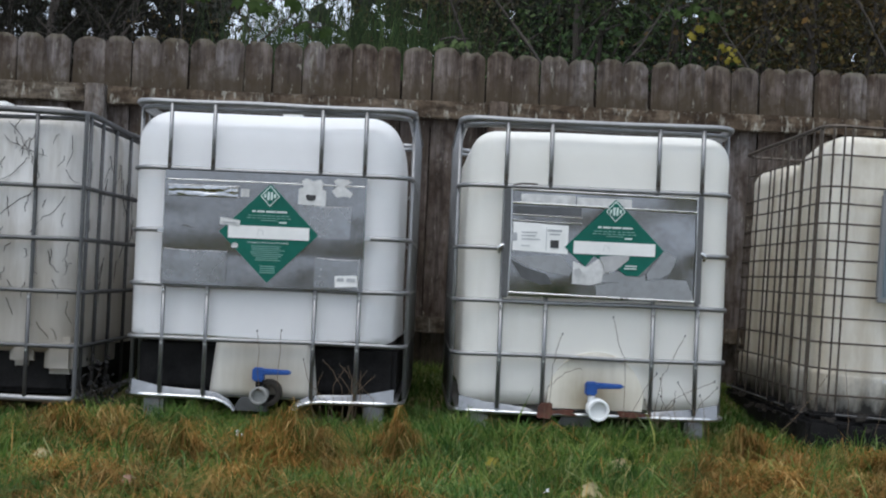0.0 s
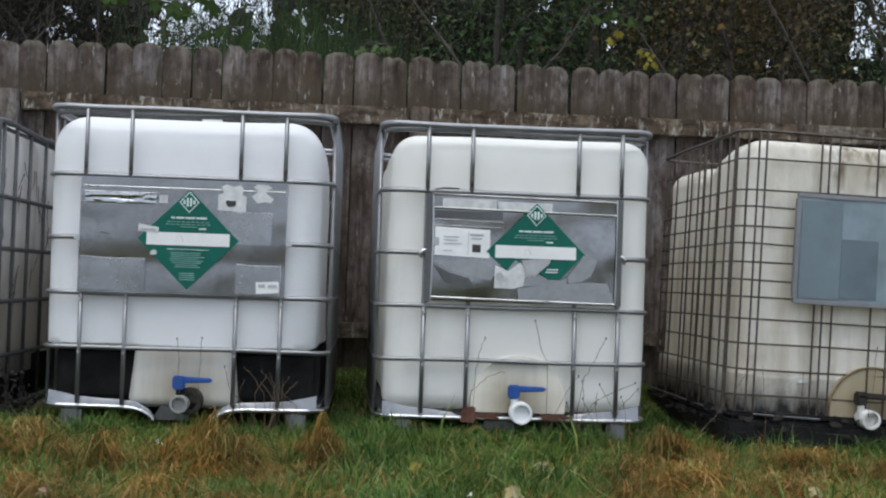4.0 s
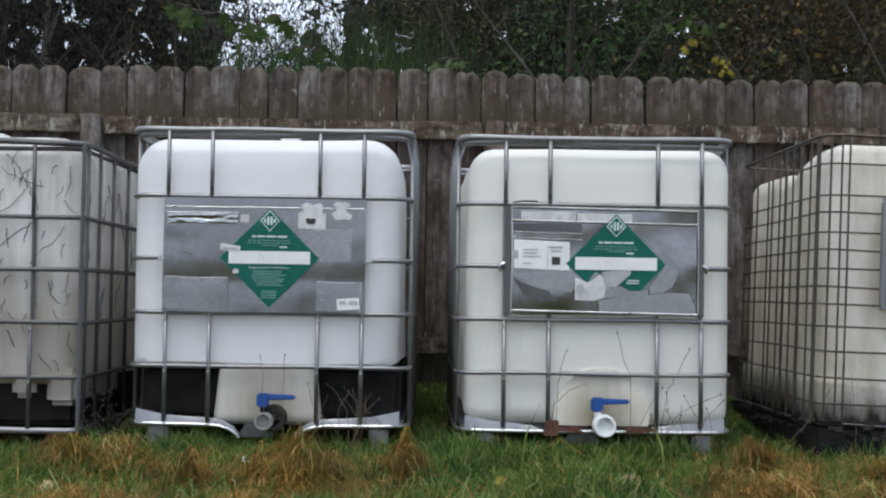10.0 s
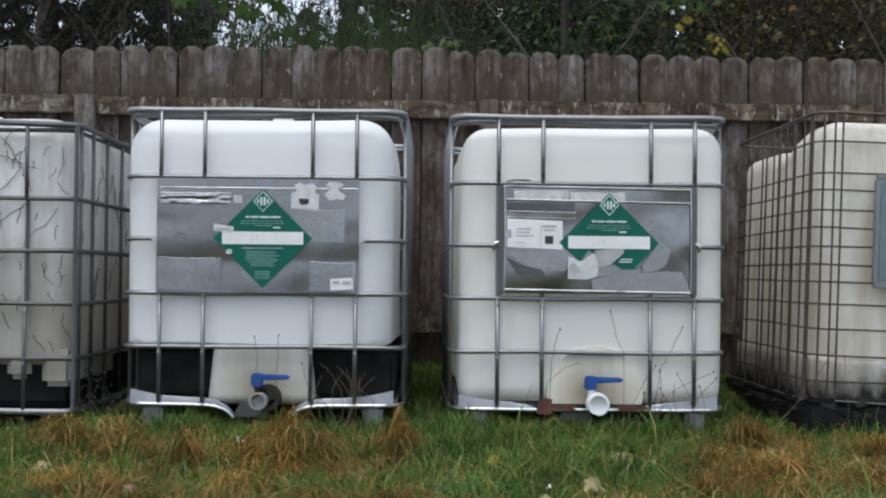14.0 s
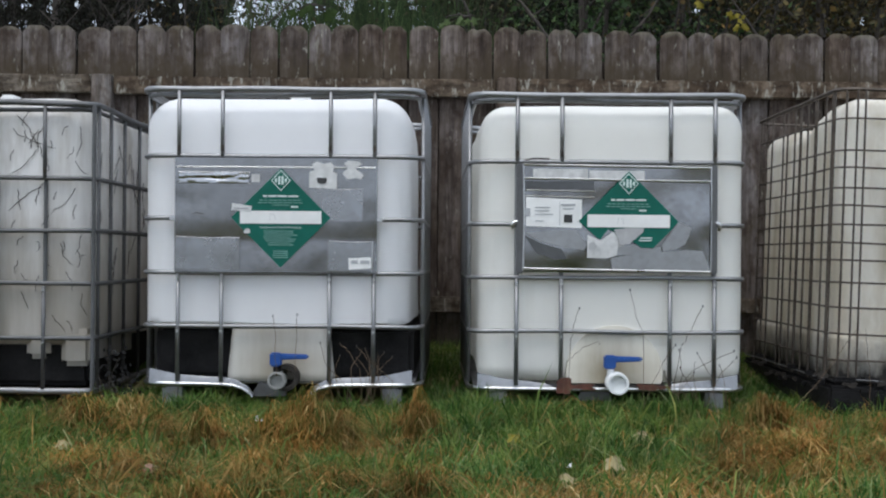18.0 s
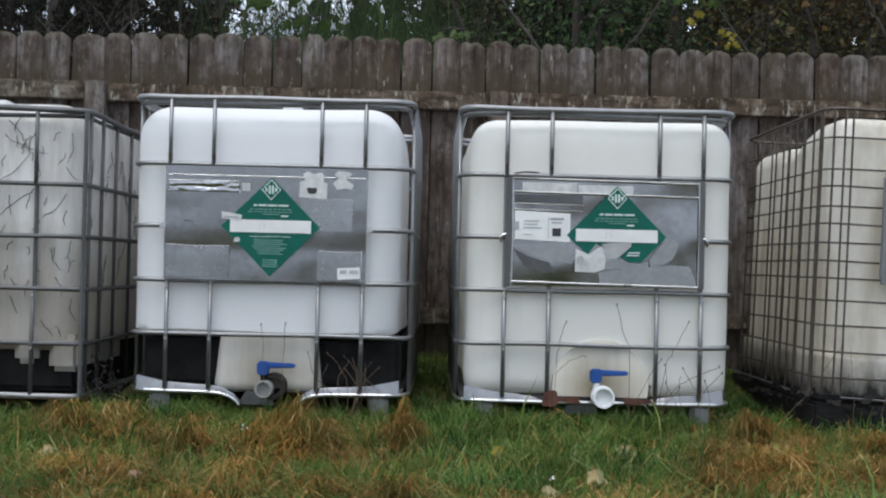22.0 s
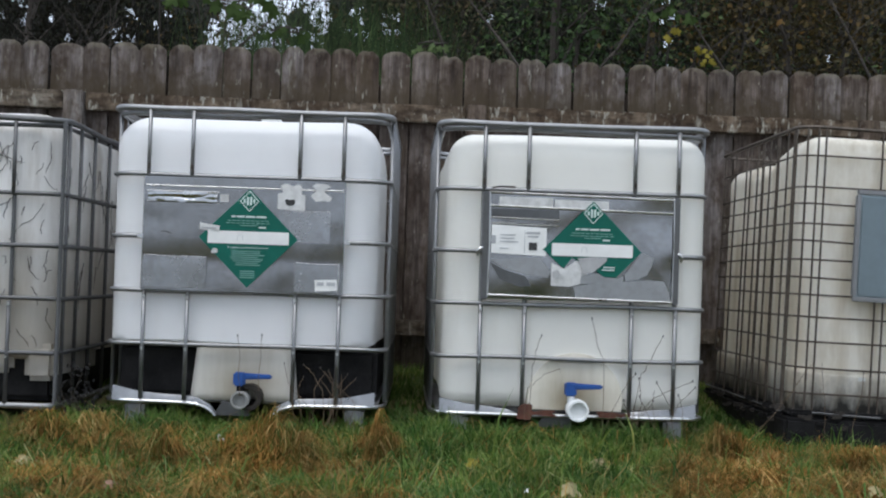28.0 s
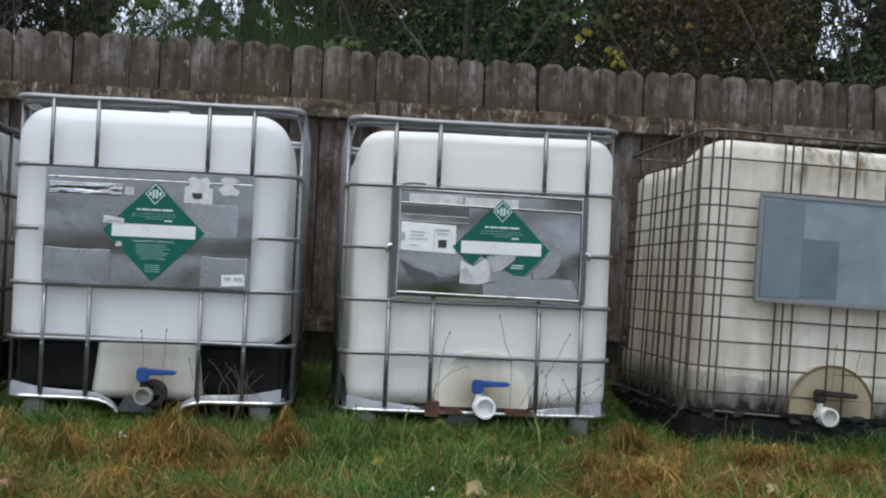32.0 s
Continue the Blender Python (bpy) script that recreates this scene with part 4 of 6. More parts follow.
def tank_a():
    cx = -0.583
    t = thing("ibc_tank", cx, 4.35, BASE, "white bulk container in a galvanised cage with dull steel panel", "bulk container", GROUP, turn=-0.6)
    w, d = 1.0, 1.15
    part("bottle", rounded_block(w - 0.035, d - 0.04, zz(0.347), zz(1.19), 0.122, 12, 0.02, 1, 0.007), M_BOTTLE_A, t, "milky white plastic bottle", True).location = (-0.027, 0.02, 0)
    bm = rounded_block(0.385, 0.3, zz(0.15), zz(0.385), 0.035, 8)
    for v in bm.verts:
        v.co.x = v.co.x * (1 - 0.1 * max(0.0, min(1.0, (v.co.z - zz(0.17)) / 0.19))) - 0.008
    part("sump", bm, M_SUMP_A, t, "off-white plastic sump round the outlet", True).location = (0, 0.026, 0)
    part("liner", box(-w / 2 + 0.03, w / 2 - 0.03, 0.1, d - 0.05, zz(0.165), zz(0.355), 0.02), M_BLACK, t, "black plastic base liner")
    part("filler_cap", box(0.008, 0.073, 0.15, 0.25, zz(1.17), zz(1.206), 0.004), M_PAPER, t, "white filler cap")
    posts = (-0.367, -0.212, 0.173, 0.33)
    cage(t, w, d, (0.965, 0.742, 0.550, 0.360), 1.203, 0.165, posts, (0.552, 0.0), M_GALV, side_posts=SIDE, seed=1)
    bm = sheet(-0.378, 0.341, zz(0.553), zz(0.958), -0.014, 0.003, 22, 28, 0.0018, 2)
    for v in bm.verts:
        h = v.co.z + BASE
        v.co.y += 0.0017 * (max(0.0, min(1.0, (0.735 - h) / 0.07)) if h > 0.665 else (h - 0.553) / 0.112)
    p = part("panel", bm, M_GALV_SHEET, t, "dull galvanised steel name panel", True)
    part("panel_lip", tube([(-0.37, -0.019, zz(0.925)), (0.335, -0.019, zz(0.925))], 0.0022, seg=6), M_GALV_LIP, p, "bright fold line")
    for z in (0.868, 0.906):
        part("sleeve_edge", tube([(-0.365, -0.021, zz(z)), (-0.11, -0.021, zz(z))], 0.0016, seg=5), M_FILM_GLARE, p)
    part("sleeve_flap", box(-0.105, -0.075, -0.0205, -0.0192, zz(0.872), zz(0.9)), M_PAPER_OLD, p, "faint end of the document sleeve")
    part("plastic_sleeve", wrinkled(-0.362, -0.115, zz(0.868), zz(0.906), -0.022), M_SLEEVE, p, "wrinkled clear document sleeve", True)
    for x0, x1, z0, z1, k in ((-0.374, -0.146, 0.563, 0.676, 1), (0.168, 0.325, 0.56, 0.664, 2), (0.104, 0.29, 0.735, 0.85, 3)):
        bm = sheet(x0, x1, zz(z0), zz(z1), -0.0192, 0.0006, 16, 10, 0.0016, 60 + k)
        for v in bm.verts:
            v.co.y += 0.02 * (v.co.z - zz(z0)) - 0.001
        part("panel_patch", bm, M_FILM_PALE, p, "smooth scrap of clear film on the panel", True)
        part("film_edge", tube([(x0 + 0.004, -0.0195, zz(z1) + 0.002), ((x0 + x1) / 2, -0.0205, zz(z1) - 0.003), (x1, -0.0195, zz(z1) - 0.001)], 0.0007, seg=5), M_FILM_GLARE, p, "bright curled edge of film")
    part("film_edge", tube([(0.326, -0.0195, zz(0.665)), (0.327, -0.021, zz(0.61)), (0.324, -0.0195, zz(0.557))], 0.0018, seg=5), M_GALV_LIP, p, "bright curled edge of film")
    part("pen_mark", tube([(-0.318, -0.0165, zz(0.758)), (-0.3, -0.0168, zz(0.764)), (-0.284, -0.0168, zz(0.757)), (-0.262, -0.0165, zz(0.756))], 0.0022, seg=5, taper=[0.5, 1, 1, 0.4]), M_INK, p, "dark squiggle of marker")
    diamond(p, 0.0, zz(0.746), 0.176, -0.0225)
    part("torn_label", slab([(x, zz(z)) for x, z in ((0.099, 0.854), (0.197, 0.85), (0.198, 0.905), (0.183, 0.91), (0.188, 0.93), (0.178, 0.944), (0.15, 0.938), (0.128, 0.946), (0.11, 0.938), (0.118, 0.915), (0.1, 0.908))], -0.021), M_PAPER_OLD, p, "torn white paper label")
    part("ink_spot", slab(torn(0.145, zz(0.879), 0.021, 0.014, 5, 14), -0.0226), M_INK, p)
    part("torn_label", slab([(x, zz(z)) for x, z in ((0.217, 0.905), (0.235, 0.884), (0.262, 0.888), (0.285, 0.885), (0.293, 0.9), (0.272, 0.915), (0.262, 0.925), (0.288, 0.938), (0.275, 0.948), (0.235, 0.95), (0.222, 0.938), (0.24, 0.925), (0.228, 0.915))], -0.021), M_PAPER_OLD, p, "scraped remains of a paper label")
    tag = part("tag", slab([(0.243, zz(0.564)), (0.323, zz(0.569)), (0.321, zz(0.609)), (0.241, zz(0.604))], -0.0215), M_PAPER, p, "small white sticker with black print")
    for x0, x1 in ((0.25, 0.274), (0.284, 0.315)):
        part("text_bar", box(x0, x1, -0.0231, -0.0218, zz(0.586), zz(0.598)), M_INK_GREY, tag)
    small = part("small_label", slab([(-0.175, zz(0.773)), (-0.105, zz(0.764)), (-0.103, zz(0.787)), (-0.173, zz(0.797))], -0.0245), M_PAPER_OLD, p, "little pale label overlapping the diamond")
    part("text_bar", box(-0.165, -0.115, -0.0259, -0.0247, zz(0.776), zz(0.781)), M_INK_GREY, small)
    part("sticker_remnant", slab(torn(-0.118, zz(0.698), 0.013, 0.01, 3, 10), -0.0245), M_PAPER_OLD, p)
    clips(t, (-0.385, 0.35), 0.742, M_GALV_LIP)
    steel_pallet(t, w, d, 0.178)
    valve(t, -0.006, zz(0.172), M_BLUE, M_PIPE_GREY, 0.06, 0.031, hx=0.02, stem_mat=M_BLACK)
    part("valve_collar", cylinder_y(0.022, zz(0.18), -0.03, 0.03, 0.047, 24, 0.03), M_COLLAR, t, "black screw collar")


def tank_b():
    cx = 0.581
    t = thing("ibc_tank", cx, 4.35, BASE, "ivory bulk container in a galvanised cage, torn green diamond label", "bulk container", GROUP, turn=0.6)
    w, d = 0.985, 1.15
    part("bottle", rounded_block(w - 0.03, d - 0.04, zz(0.165), zz(1.166), 0.095, 10, 0.015, 2, 0.04), M_BOTTLE_B, t, "ivory plastic bottle", True).location = (0.018, 0.02, 0)
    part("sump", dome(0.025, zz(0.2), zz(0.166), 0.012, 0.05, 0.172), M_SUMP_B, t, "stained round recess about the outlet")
    posts = (-0.327, -0.168, 0.219, 0.377)
    cage(t, w, d, (0.953, 0.730, 0.541, 0.350), 1.190, 0.16, posts, (0.541, 0.0), M_GALV, side_posts=SIDE, seed=2)
    p = part("panel", sheet(-0.325, 0.377, zz(0.56), zz(0.942), -0.014, 0.003, 22, 14, 0.005, 12), M_GALV_BRIGHT, t, "shiny galvanised steel panel with peeling film", True)
    for x in (-0.318, 0.37):
        part("panel_flange", box(x - 0.012, x + 0.012, -0.026, -0.014, zz(0.555), zz(0.945), 0.004), M_GALV_DULL, p, "folded side flange")
    for z in (0.937, 0.889, 0.569):
        part("panel_lip", tube([(-0.305, -0.02, zz(z) + 0.004), (0.0, -0.021, zz(z)), (0.36, -0.02, zz(z) - 0.004)], 0.004, seg=6), M_GALV_LIP, p, "bright fold line", True)
    for z in (0.852, 0.831):
        part("panel_lip", tube([(-0.3, -0.02, zz(z)), (-0.17, -0.021, zz(z) - 0.003), (-0.053, -0.02, zz(z) - 0.004)], 0.0022, seg=6), M_GALV_LIP, p)
    # highlights on the flange edges, drawn as thin tubes of brighter metal
    for x in (-0.306, 0.36):
        part("panel_lip", tube([(x, -0.021, zz(0.94)), (x + 0.003, -0.0225, zz(0.76)), (x, -0.021, zz(0.565))], 0.0032, seg=6), M_GALV_LIP, p, "highlight line painted along the inner edge of the frame", True)
    # mottled dark reflections, given as a strip of darker metal
    part("film_wrinkle", sheet(-0.298, -0.055, zz(0.853), zz(0.884), -0.0195, 0.0006, 30, 5, 0.003, 77), M_BROWN_REFLECTION, p, "dull wrinkled strip, its dark reflections put into the colour")
    part("paper_strip", box(-0.272, -0.078, -0.0215, -0.02, zz(0.893), zz(0.927)), M_PAPER_OLD, p, "faded paper strip")
    part("paper_strip", box(-0.073, 0.123, -0.0215, -0.02, zz(0.889), zz(0.922)), M_PAPER_OLD, p, "faded paper strip")
    # light reflections on the sheet, painted as paler flat pieces
    part("panel_patch", slab([(0.01, zz(0.572)), (0.355, zz(0.567)), (0.348, zz(0.6)), (0.33, zz(0.64)), (0.27, zz(0.643)), (0.18, zz(0.633)), (0.06, zz(0.622)), (0.005, zz(0.612))], -0.0205), M_FILM_GLARE, p, "pale patch of reflected light coloured onto the panel film")
    part("panel_patch", slab([(-0.3, zz(0.7)), (-0.12, zz(0.712)), (-0.08, zz(0.66)), (-0.09, zz(0.64)), (-0.17, zz(0.65)), (-0.24, zz(0.668))], -0.0205), M_FILM_GLARE, p, "pale patch of reflected light coloured onto the panel film")
    # brown reflection at lower left, painted as a flat piece
    part("panel_patch", slab([(-0.3, zz(0.69)), (-0.24, zz(0.662)), (-0.17, zz(0.643)), (-0.15, zz(0.61)), (-0.19, zz(0.605)), (-0.26, zz(0.628))], -0.0203), M_BROWN_REFLECTION, p, "brownish reflection coloured onto the panel")
    diamond(p, 0.067, zz(0.742), 0.178, -0.0235, torn_low=True)
    # another pale reflection, right of the diamond, painted on
    part("panel_patch", slab([(0.205, zz(0.745)), (0.25, zz(0.74)), (0.29, zz(0.722)), (0.282, zz(0.69)), (0.268, zz(0.663)), (0.235, zz(0.645)), (0.19, zz(0.637)), (0.186, zz(0.66)), (0.215, zz(0.7)), (0.24, zz(0.735))], -0.0206), M_FILM_GLARE, p, "pale patch of reflected light coloured onto the panel film")
    part("torn_label", slab([(0.012, zz(0.706)), (-0.005, zz(0.693)), (-0.03, zz(0.675)), (-0.078, zz(0.694)), (-0.079, zz(0.613)), (-0.012, zz(0.611)), (0.025, zz(0.621)), (0.06, zz(0.633)), (0.05, zz(0.67)), (0.03, zz(0.698))], -0.0215), M_PAPER_OLD, p, "white backing of a torn label")
    part("torn_label", slab([(0.03, zz(0.652)), (0.09, zz(0.662)), (0.114, zz(0.648)), (0.16, zz(0.646)), (0.182, zz(0.655)), (0.182, zz(0.632)), (0.09, zz(0.625)), (0.025, zz(0.622))], -0.0216), M_FILM_GLARE, p, "silvery remains under the torn label")
    part("torn_label", slab([(0.014, zz(0.713)), (0.06, zz(0.719)), (0.121, zz(0.72)), (0.119, zz(0.706)), (0.09, zz(0.68)), (0.068, zz(0.663)), (0.05, zz(0.66)), (0.032, zz(0.655)), (0.03, zz(0.688))], -0.0262), M_PAPER_GREY, p, "grey torn paper flap folded down")
    part("label_scrap", slab([(-0.074, zz(0.664)), (-0.055, zz(0.67)), (-0.044, zz(0.652)), (-0.058, zz(0.637)), (-0.072, zz(0.642))], -0.0232), M_PAPER_GREY, p, "smear of faded print")
    for x0, x1, z in ((0.108, 0.15, 0.684), (0.104, 0.148, 0.675)):
        part("text_bar", box(x0, x1, -0.0265, -0.0245, zz(z) - 0.0022, zz(z) + 0.0022), M_PRINT, p)
    lab = part("shipping_label", slab([(-0.297, zz(0.724)), (-0.099, zz(0.717)), (-0.099, zz(0.818)), (-0.297, zz(0.826))], -0.0225), M_PAPER, p, "white shipping label with small print")
    part("symbol", box(-0.162, -0.132, -0.0237, -0.0226, zz(0.737), zz(0.765)), M_INK, lab, "black square symbol")
    part("symbol_frame", box(-0.178, -0.176, -0.0237, -0.0226, zz(0.726), zz(0.81)), M_INK_GREY, lab)
    part("text_bar", box(-0.172, -0.122, -0.0237, -0.0226, zz(0.795), zz(0.803)), M_INK_GREY, lab)
    part("text_bar", box(-0.166, -0.128, -0.0237, -0.0226, zz(0.783), zz(0.788)), M_INK_GREY, lab)
    part("symbol", slab(torn(-0.29, zz(0.772), 0.011, 0.018, 6, 8, 0.2), -0.0235), M_INK_GREY, lab)
    for k, wdt in enumerate((0.055, 0.05, 0.065, 0.0, 0.03)):
        if wdt:
            z = zz(0.79) - k * 0.012
            part("text_bar", box(-0.265, -0.265 + wdt, -0.0237, -0.0226, z - 0.0025, z + 0.0015), M_INK_GREY, lab)
    for x, sx in ((-0.342, -1), (0.388, 1)):
        part("bracket", tube([(x - sx * 0.022, -0.018, zz(0.742)), (x - sx * 0.004, -0.023, zz(0.738)), (x + sx * 0.004, -0.024, zz(0.727)), (x + sx * 0.001, -0.019, zz(0.712))], 0.0058, seg=7, taper=[0.7, 1.2, 1.1, 0.8]), M_GALV_LIP, t, "shiny bent bracket", True)
    part("wire_tie", tube([(-0.3, -0.02, zz(0.957)), (-0.27, -0.024, zz(0.963)), (-0.215, -0.024, zz(0.962))], 0.003, seg=6), M_RUSTY, t, "twisted wire on the rail")
    steel_pallet(t, w + 0.005, d, 0.17, arched=False)
    valve(t, 0.027, zz(0.172), M_BLUE, M_PIPE, 0.075, 0.038)
    for k, (x, r, h) in enumerate(((-0.155, 0.04, 0.034), (-0.095, 0.06, 0.014), (0.14, 0.055, 0.017), (0.2, 0.035, 0.01))):
        part("rust_patch", slab(torn(x, zz(0.155), r, h, 31 + k, 40, 0.6), -0.013 - k * 0.001, 0.006), M_RUST, t, "rusty lip with leaf mould")


def tank_c():
    cx = -1.777
    t = thing("ibc_tank", cx, 4.4, BASE, "grimy white bulk container in dull cage with yellow valve handle", "bulk container", GROUP, turn=0)
    w, d = 1.03, 1.15
    part("bottle", rounded_block(w - 0.04, d - 0.05, zz(0.272), zz(1.188), 0.115, 10, 0.015, 3, 0.03), M_BOTTLE_C, t, "grimy scratched plastic bottle", True).location = (0, 0.025, 0)
    for x0, x1, z, deep in ((0.259, 0.345, 0.23, 0.3), (0.385, 0.497, 0.205, 0.62), (-0.49, -0.36, 0.21, 0.3), (-0.31, -0.2, 0.22, 0.3)):
        part("bottle_foot", box(x0, x1, 0.027, deep, zz(z), zz(0.34), 0.02), M_BOTTLE_C, t)
    part("liner", box(-w / 2 + 0.03, w / 2 - 0.03, 0.06, d - 0.05, zz(0.13), zz(0.3), 0.02), M_BLACK, t, "black base liner")
    part("sump", slab([(x, zz(z)) for x, z in ((-0.2, 0.31), (0.125, 0.31), (0.135, 0.22), (0.12, 0.16), (-0.19, 0.16))], 0.015, 0.2), M_SUMP_C, t, "stained plastic sump")
    part("filler_cap", box(0.13, 0.185, 0.1, 0.2, zz(1.165), zz(1.198), 0.008), M_PAPER, t, "white filler cap")
    posts = (-0.334, -0.159, 0.159, 0.334)
    cage(t, w, d, (0.884, 0.695, 0.505, 0.309), 1.152, 0.125, posts, (0.5, 0.0), M_GALV_DULL, 0.05, 0.0085, (0.04, 0.18, 0.35, 0.55, 0.75, 0.95), 4)
    for x in (-w / 2, w / 2):
        part("corner_post", tube([(x * 0.985, 0.012, zz(1.15)), (x * 0.985, 0.012, zz(0.125))], 0.009, seg=6), M_GALV_DULL, t)
    p = part("panel", sheet(-0.345, 0.163, zz(0.494), zz(0.894), -0.014, 0.003, 18, 12, 0.0025, 31), M_PANEL_C, t, "galvanised steel name panel", True)
    part("backing_label", slab([(-0.2, zz(0.57)), (0.045, zz(0.59)), (0.045, zz(0.785)), (-0.2, zz(0.785))], -0.0205), M_PAPER_OLD, p, "weathered white backing label")
    diamond(p, -0.083, zz(0.69), 0.175, -0.0225)
    for x0, x1 in ((-0.125, -0.085), (-0.076, -0.046), (-0.04, -0.03)):
        part("text_bar", box(x0, x1, -0.0262, -0.025, zz(0.683), zz(0.7)), M_INK_GREY, p, "dark stencilled characters")
    part("torn_label", slab(torn(0.022, zz(0.7), 0.025, 0.075, 41, 20, 0.5), -0.027), M_PAPER_OLD, p, "torn flap of white paper")
    flap = [(-0.345, 0.492), (0.005, 0.488), (0.06, 0.455), (0.1, 0.45), (0.15, 0.468), (0.118, 0.41), (0.112, 0.298), (-0.345, 0.302)]
    part("rubber_flap", slab([(x, zz(z)) for x, z in flap], -0.02, 0.006), M_TARP, t, "black rubber sheet hung below the panel")
    for k in range(4):
        x = -0.13 + k * 0.039
        part("hook", tube([(x - 0.008, -0.021, zz(0.303)), (x - 0.007, -0.028, zz(0.282)), (x, -0.029, zz(0.273)), (x + 0.007, -0.028, zz(0.282)), (x + 0.008, -0.021, zz(0.303))], 0.0038, seg=6), M_RUSTY, t, "wire hook")
    part("pallet_lip", tube(ring_path(w, d, 0.06, zz(0.118), 6, 0.004, 9), 0.012, True), M_GALV, t, "steel base tube", True)
    for sx in (-1, 1):
        for y in (0.02, d - 0.12):
            part("foot", box(sx * 0.44 - 0.05, sx * 0.44 + 0.05, y, y + 0.1, 0, zz(0.11), 0.01), M_BLACK, t)
    part("base_skid", box(-0.2, 0.1, -0.12, 0.2, 0.0, zz(0.145), 0.03), M_BLACK, t, "dark plastic skid under the valve")
    valve(t, 0.04, zz(0.152), M_YELLOW, M_PIPE_DARK, 0.07, 0.034)


def tank_d():
    cx = 1.97
    t = thing("ibc_tank", cx, 4.35, BASE, "stained ivory bulk container in rusty mesh cage on black pallet", "bulk container", GROUP, turn=0, lean=1.8)
    w, d = 1.2, 1.165
    top = 1.205
    bm = rounded_block(w - 0.05, d - 0.05, zz(0.16), zz(1.182), 0.08, 13, 0.012, 5, 0.03)
    for v in bm.verts:
        x, y, z = v.co
        if z > zz(1.0):
            k = max(0.0, min(1.0, (z - zz(1.0)) / 0.15))
            v.co.z -= k * (0.07 * math.exp(-((y - 0.55) / 0.08) ** 2) + 0.045 * max(0.0, min(1.0, (y - 0.25) / 0.3)))
        rib = 0.004 * math.cos(2 * math.pi * (z - zz(0.609)) / 0.0655)
        if y < 0.1:
            v.co.y += rib
        if abs(x) > w / 2 - 0.06:
            v.co.x -= math.copysign(0.025 * math.exp(-(((y - 0.55) / 0.045) ** 2)) + rib, x)
    part("bottle", bm, M_BOTTLE_D, t, "ivory plastic bottle with algae stains", True).location = (0, 0.025, 0)
    part("bottle_skirt", rounded_block(w - 0.035, d - 0.03, zz(0.14), zz(0.335), 0.03, 8, 0.006, 6, 0.02), M_BOTTLE_D, t, "moulded lower band of the bottle", True).location = (0, 0.018, 0)
    part("sticker_scrap", slab(torn(-0.33, zz(0.3), 0.018, 0.009, 9, 16), 0.012), M_PAPER, t, "scrap of white sticker")
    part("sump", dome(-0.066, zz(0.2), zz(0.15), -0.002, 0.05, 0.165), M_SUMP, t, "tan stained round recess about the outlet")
    arc = [radians(a) for a in range(-16, 197, 8)]
    part("sump_rim", tube([(-0.066 + 0.163 * math.cos(a), -0.003, zz(0.2) + 0.163 * math.sin(a)) for a in arc], 0.0045, seg=6), M_RIM, t, "brown grimy rim of the recess", True)
    heights = (1.103, 0.988, 0.924, 0.854, 0.789, 0.723, 0.657, 0.597, 0.515, 0.426, 0.332, 0.238)
    for k, z in enumerate(heights):
        part("mesh_wire", tube(ring_path(w, d, 0.075, zz(z), 4, 0.004, 20 + k), 0.0037, True, 6), M_RUSTY, t)
    part("top_rail", tube(ring_path(w, d, 0.075, zz(top), 5, 0.006, 40), 0.0075, True, 6), M_RUSTY, t, "rusty top wire", True)
    for x in (-0.541, -0.513, -0.305, -0.275, -0.238, -0.092, -0.027, 0.092, 0.238, 0.275, 0.305, 0.485, 0.513, 0.541):
        part("mesh_wire", tube([(x, -0.005, zz(top)), (x, -0.005, zz(0.14))], 0.0037, seg=6), M_RUSTY, t)
    for sx in (-w / 2, w / 2):
        for y, r in ((0.075, 0.0075), (0.165, 0.0037), (0.281, 0.0062), (0.385, 0.0037), (0.479, 0.0055), (0.558, 0.0037), (0.665, 0.0037), (0.725, 0.0037), (0.897, 0.0037), (0.985, 0.0037), (1.075, 0.005)):
            part("mesh_wire", tube([(sx, y, zz(top)), (sx, y, zz(0.14))], r, seg=6), M_RUSTY, t)
        part("mesh_wire", tube([(sx * 0.957, 0.014, zz(top)), (sx * 0.957, 0.014, zz(0.14))], 0.0042, seg=6), M_RUSTY, t)
    p = part("panel", sheet(-0.385, 0.315, zz(0.59), zz(0.975), -0.016, 0.004, 14, 10, 0.003, 55), M_PANEL_BLUE, t, "blue-grey sheet-metal panel", True)
    for z in (0.976, 0.589):
        part("panel_frame", box(-0.395, 0.325, -0.026, -0.012, zz(z) - 0.009, zz(z) + 0.009, 0.004), M_GALV, p, "dirty galvanised rim")
    for x in (-0.389, 0.319):
        part("panel_frame", box(x - 0.01, x + 0.01, -0.0255, -0.0125, zz(0.599), zz(0.966), 0.004), M_GALV, p, "dirty galvanised rim")
    part("label_ghost", slab([(-0.375, zz(0.603)), (-0.222, zz(0.603)), (-0.222, zz(0.958)), (-0.375, zz(0.958))], -0.0235), M_PANEL_MID, p, "duller strip where a label was")
    part("label_ghost", slab([(-0.221, zz(0.61)), (-0.083, zz(0.61)), (-0.083, zz(0.825)), (-0.221, zz(0.825))], -0.0245), M_PANEL_DARK, p, "darker patch where a label was")
    part("pallet", box(-0.62, 0.62, -0.045, d + 0.04, 0.0, zz(0.15), 0.012), M_BLACK, t, "black plastic pallet")
    part("pallet_rim", box(-0.6, 0.6, -0.02, d + 0.01, zz(0.152), zz(0.178), 0.01), M_BLACK, t)
    part("pallet_bar", tube([(-0.52, -0.03, zz(0.172)), (-0.27, -0.03, zz(0.166))], 0.004, seg=6), M_GALV_DULL, t, "steel bar on the pallet edge")
